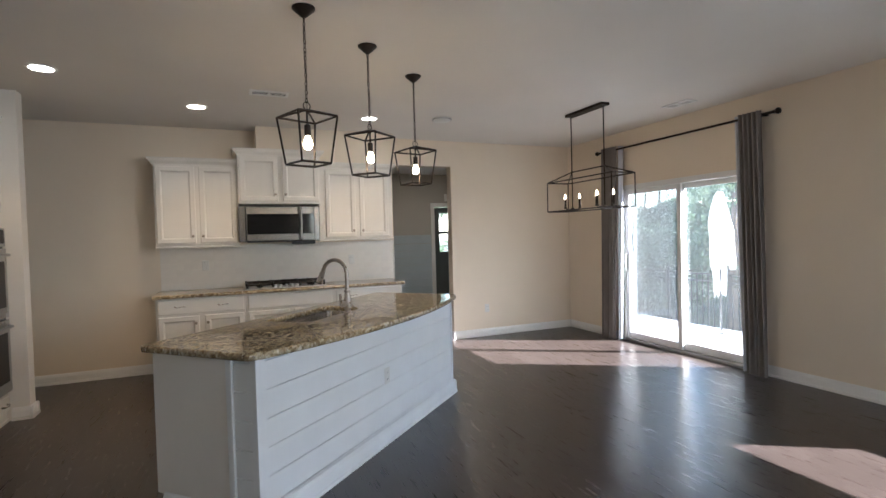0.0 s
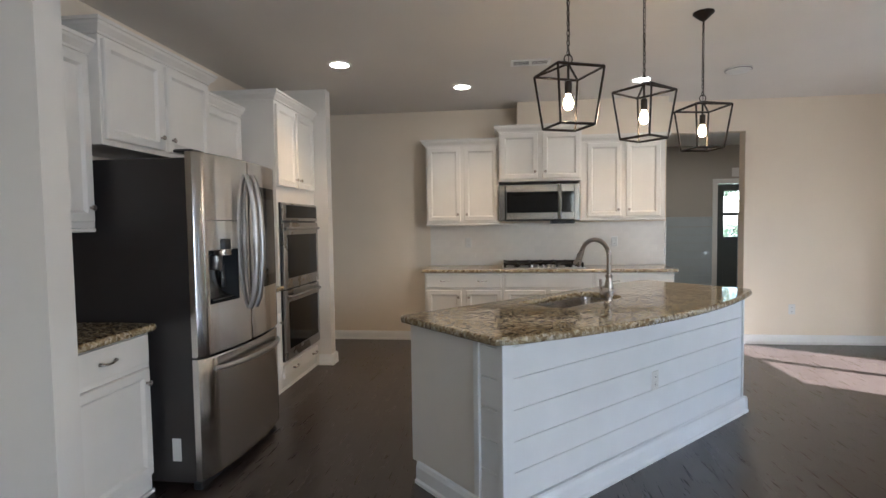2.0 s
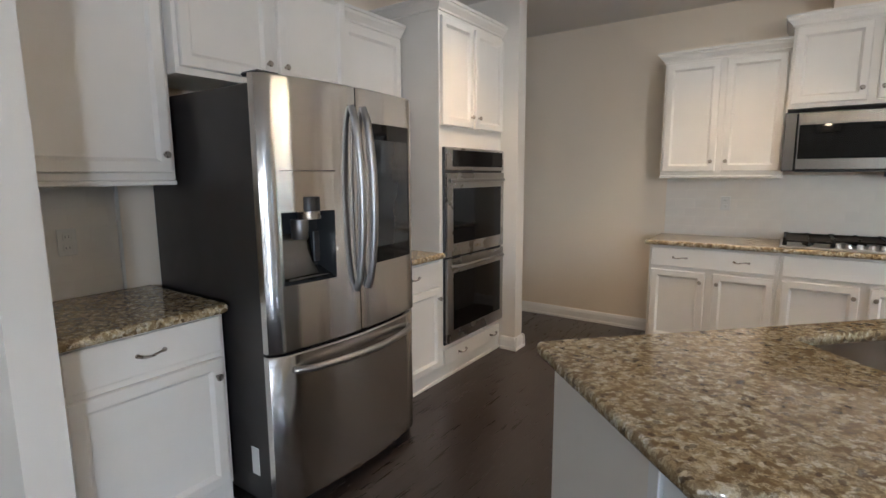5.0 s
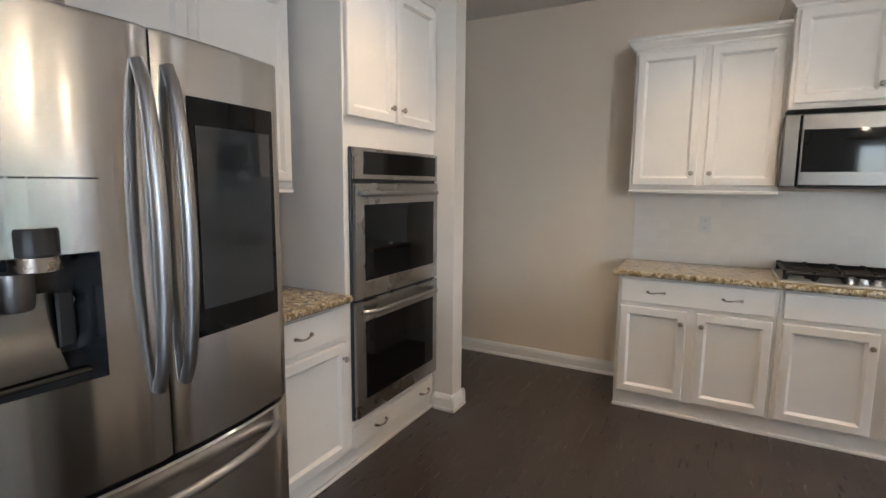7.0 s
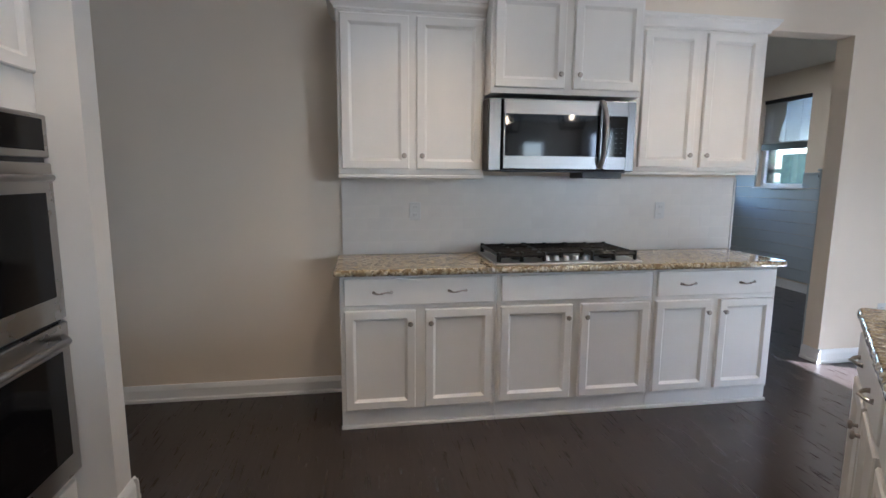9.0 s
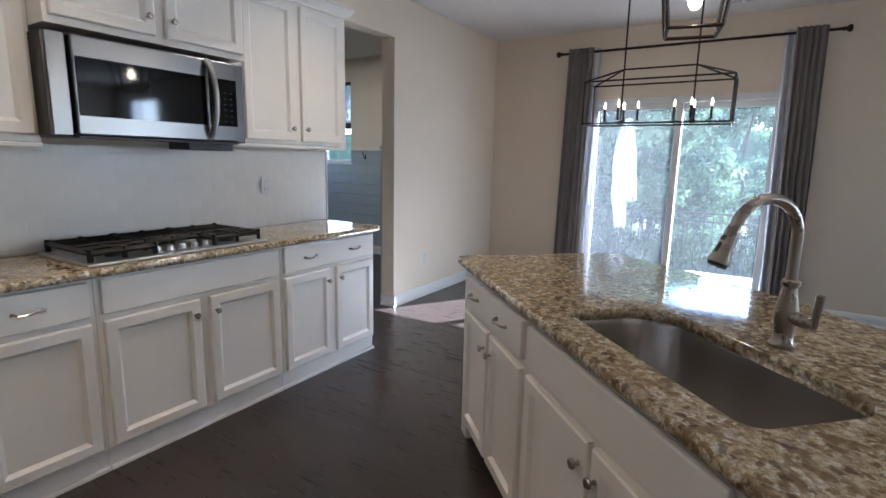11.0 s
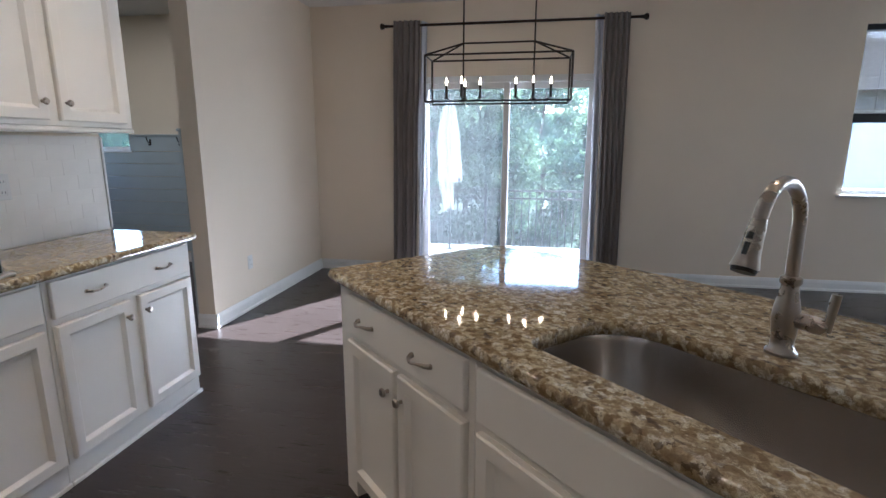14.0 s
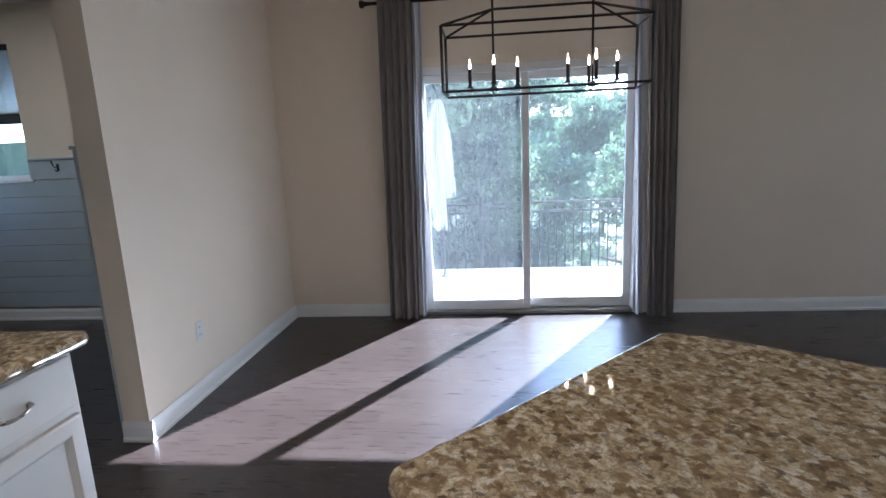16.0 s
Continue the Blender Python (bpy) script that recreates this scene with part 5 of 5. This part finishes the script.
part("canopy", folds(2.10, 0.98, lambda s: 0.03 + 0.10 * min(1, 2.2 * s) ** 0.7, 0.03, 1.0), CANVAS, um, "white folded canopy cloth", smooth=True)
part("canopy_tail", folds(1.30, 0.60, lambda s: 0.075 + 0.012 * math.sin(5 * s), 0.045, 2.4), CANVAS, um, "hanging end of the folded cloth", smooth=True).location = (0, 0.045, 0)


def tree(x, y, h, spread, seed, leaf, n=2600, low=0.12, size=0.16):
    rnd = random.Random(seed)
    t = thing("tree", pose(x, y, -0.55), "tall dense green tree behind the fence", "tree", "trees behind the fence")
    tr = tube([(0.05 * math.sin(k * 1.7 + seed), 0.05 * math.cos(k * 1.3), h * k / 8) for k in range(9)], [0.028 * h * (1 - 0.1 * k) * 0.7 for k in range(9)], 9)
    tips = []
    for k in range(int(h * 5)):
        f = low + (0.97 - low) * rnd.random()
        a = rnd.uniform(0, 2 * math.pi)
        L = spread * (1.05 - f) ** 0.7 * rnd.uniform(0.55, 1.1) + 0.15
        p0 = Vector((0, 0, f * h))
        p1 = p0 + Vector((math.cos(a) * L * 0.55, math.sin(a) * L * 0.55, 0.10 * L))
        p2 = p0 + Vector((math.cos(a) * L, math.sin(a) * L, 0.16 * L + rnd.uniform(-0.15, 0.15)))
        tube([p0, p1, p2], [0.03 * (1.1 - f) + 0.008, 0.016, 0.005], 5, tr)
        tips.append((p0, p1, p2, L))
    part("trunk", tr, BARK, t, smooth=True)
    vs, fs = [], []
    for k in range(n):
        p0, p1, p2, L = tips[rnd.randrange(len(tips))]
        s = rnd.uniform(0.25, 1.05)
        c = (p0.lerp(p1, s * 2) if s < 0.5 else p1.lerp(p2, s * 2 - 1)) + Vector((rnd.gauss(0, 0.16), rnd.gauss(0, 0.16), rnd.gauss(0, 0.11)))
        q = Euler((rnd.uniform(0, 6.28), rnd.uniform(0, 6.28), rnd.uniform(0, 6.28))).to_matrix()
        r = size * rnd.uniform(0.5, 1.2)
        for m in range(3):
            a = m * 1.05 + rnd.uniform(-0.3, 0.3)
            d1 = q @ Vector((math.cos(a), math.sin(a), 0.25 * (m - 1)))
            d2 = q @ Vector((-math.sin(a), math.cos(a), 0.0))
            i = len(vs)
            vs += [c + d2 * r * 0.16, c + d1 * r * 0.55 + d2 * r * 0.17, c + d1 * r, c + d1 * r * 0.5 - d2 * r * 0.17]
            fs.append((i, i + 1, i + 2, i + 3))
    me = bpy.data.meshes.new("crown")
    me.from_pydata([tuple(v) for v in vs], [], fs)
    me.materials.append(leaf)
    cr = new("crown", me)
    cr.parent = t
    cr["kind"] = "stuff"
    return t


# the last two are made extra tall to keep sun off the mudroom window
for i, (x, y, h, s, lf) in enumerate(((11.2, 5.6, 6.0, 1.9, LEAF), (11.0, 3.9, 5.2, 1.8, LEAF), (11.8, 2.2, 4.6, 1.8, LEAF2), (12.0, 7.4, 6.4, 2.0, LEAF), (12.4, 9.4, 6.2, 2.0, LEAF2),
                                     (11.5, 11.6, 6.2, 2.1, LEAF), (14.0, 4.8, 7.0, 2.2, LEAF2), (14.0, 6.8, 8.0, 2.3, LEAF), (14.5, 9.5, 8.0, 2.4, LEAF2), (14.0, 13.5, 8.0, 2.4, LEAF), (15.0, 2.6, 5.6, 2.2, LEAF), (9.9, 6.2, 9.5, 2.2, LEAF), (8.8, 6.6, 9.2, 1.9, LEAF))):
    tree(x, y, 0.66 * h if h < 9 else h, s, i + 3, lf, 9000 if h > 9 else 4200, 0.10, 0.14 if h > 9 else 0.13)
for x, y, h in ((3.6, 13.6, 4.6), (5.0, 13.2, 5.2)):
    tagged(tree(x, y, h, 1.3, int(10 * x), LEAF2, 2600, 0.08, 0.14), "leafy green tree outside the back door", "tree", "trees outside the back door")
sh = random.Random(9)
for i in range(14):
    tree(9.0 + sh.uniform(-0.5, 1.2), 0.8 + i * 0.9, sh.uniform(1.6, 2.2), 0.95, 40 + i, LEAF2 if i % 2 else LEAF, 900, 0.05, 0.13)
SIDING = material("pale_blue_siding", (0.42, 0.45, 0.46), 0.6, vary=0.05, scale=2)
ROOF = material("grey_roof_shingles", (0.14, 0.135, 0.13), 0.9, vary=0.2, scale=8, bump=0.5, bump_scale=40)
nh = thing("house", pose(13.0, -9.0, -0.6), "neighbouring house with pale blue siding", "house")
part("wall", box(0.12, -6, 0, 7, 6, 3.2), SIDING, nh)
for k in range(21):
    sd_ = part("siding_board", box(0.0, -6, 0, 0.02, 6, 0.15), SIDING, nh)
    sd_.matrix_local = pose(0.09, 0, 0.02 + k * 0.15, 0, 5, 0)
rf = bmesh.new()
rv = [rf.verts.new(v) for v in ((-0.4, -6.4, 3.2), (7.4, -6.4, 3.2), (3.5, -6.4, 5.0), (-0.4, 6.4, 3.2), (7.4, 6.4, 3.2), (3.5, 6.4, 5.0))]
for q in ((0, 1, 2), (5, 4, 3), (0, 2, 5, 3), (1, 4, 5, 2), (0, 3, 4, 1)):
    rf.faces.new([rv[i] for i in q])
part("roof", rf, ROOF, nh)
tagged(part("backdrop", box(60, -60, -3, 60.5, 90, 5, 0), GRASS), "distant green tree line", "backdrop", kind="structure")

# ---- backsplash tiles ----
tile_meshes = {}


def backsplash(m, width, label):
    """Running-bond subway tiles over a sheet of grout, closed by a slim edge trim."""
    wall = thing("backsplash", m, label, "backsplash")
    wall["kind"] = "structure"
    part("grout", box(0.0, 0.0, 0.0, width, 0.0115, 0.502), GROUT, wall)
    part("edge_trim", box(width + 0.001, -0.008, 0.0, width + 0.016, 0.0115, 0.502, 0.003), OUTLET, wall)
    for r in range(7):
        z0 = 0.0015 + r * 0.0765
        z1 = min(z0 + 0.0755, 0.501)
        x = 0.0015 - (0.0775 if r % 2 else 0)
        while x < width - 0.002:
            x0, x1 = max(x, 0.0015), min(x + 0.1540, width - 0.0015)
            key = (round(x1 - x0, 4), round(z1 - z0, 4))
            if key[0] > 0.01:
                if key not in tile_meshes:
                    ob = part("tile", box(0, -0.0014, 0, key[0], -0.0002, key[1], 0.0004), TILE, wall)
                    tile_meshes[key] = ob.data
                else:
                    ob = new("tile", tile_meshes[key])
                    ob.parent = wall
                ob.location = (x0, 0, z0)
            x += 0.155
    return wall


backsplash(pose(-0.77, 6.418, 0.9165), 2.722, "white glazed subway tile backsplash")
backsplash(pose(XW + 0.012, 2.203, 0.9165, 0, 0, 90), 0.50, "white glazed subway tile backsplash beside the fridge")

# ---- floor planks ----
floor = bpy.data.objects["floor"]
PWID = 0.127
rp = random.Random(21)
plank_meshes = {}
rest_v, rest_f = [], []


def plank_verts(L):
    w, b, d = PWID - 0.00002, 0.0016, 0.00022
    L = L - 0.00002
    lo = [(0, 0, -0.015), (w, 0, -0.015), (w, L, -0.015), (0, L, -0.015)]
    mid = [(0, 0, -d), (w, 0, -d), (w, L, -d), (0, L, -d)]
    hi = [(b, b, 0), (w - b, b, 0), (w - b, L - b, 0), (b, L - b, 0)]
    f = [(8, 9, 10, 11)]
    for k in range(4):
        j = (k + 1) % 4
        f += [(k, j, 4 + j, 4 + k), (4 + k, 4 + j, 8 + j, 8 + k)]
    return lo + mid + hi, f


x = -4.1
while x < 4.92:
    y = -3.6 - rp.choice((0.1, 0.4, 0.7, 1.0, 1.3))
    while y < 10.1:
        L = rp.choice((0.6, 0.9, 1.2, 1.2, 1.5, 1.8))
        if -1.95 < x < 4.80 and 1.3 < y + L / 2 < 6.5:
            if L not in plank_meshes:
                v, f = plank_verts(L)
                me = bpy.data.meshes.new("plank")
                me.from_pydata(v, [], f)
                me.materials.append(PLANK)
                plank_meshes[L] = me
            ob = new("plank", plank_meshes[L])
            ob.parent = floor
            ob.location = (x, y, 0)
        else:
            v, f = plank_verts(L)
            i = len(rest_v)
            rest_v += [(a + x, b + y, c) for a, b, c in v]
            rest_f += [tuple(k + i for k in q) for q in f]
        y += L
    x += PWID
me = bpy.data.meshes.new("planks")
me.from_pydata(rest_v, [], rest_f)
me.materials.append(PLANKS)
pl = new("planks", me)
pl.parent = floor
pl["kind"] = "stuff"
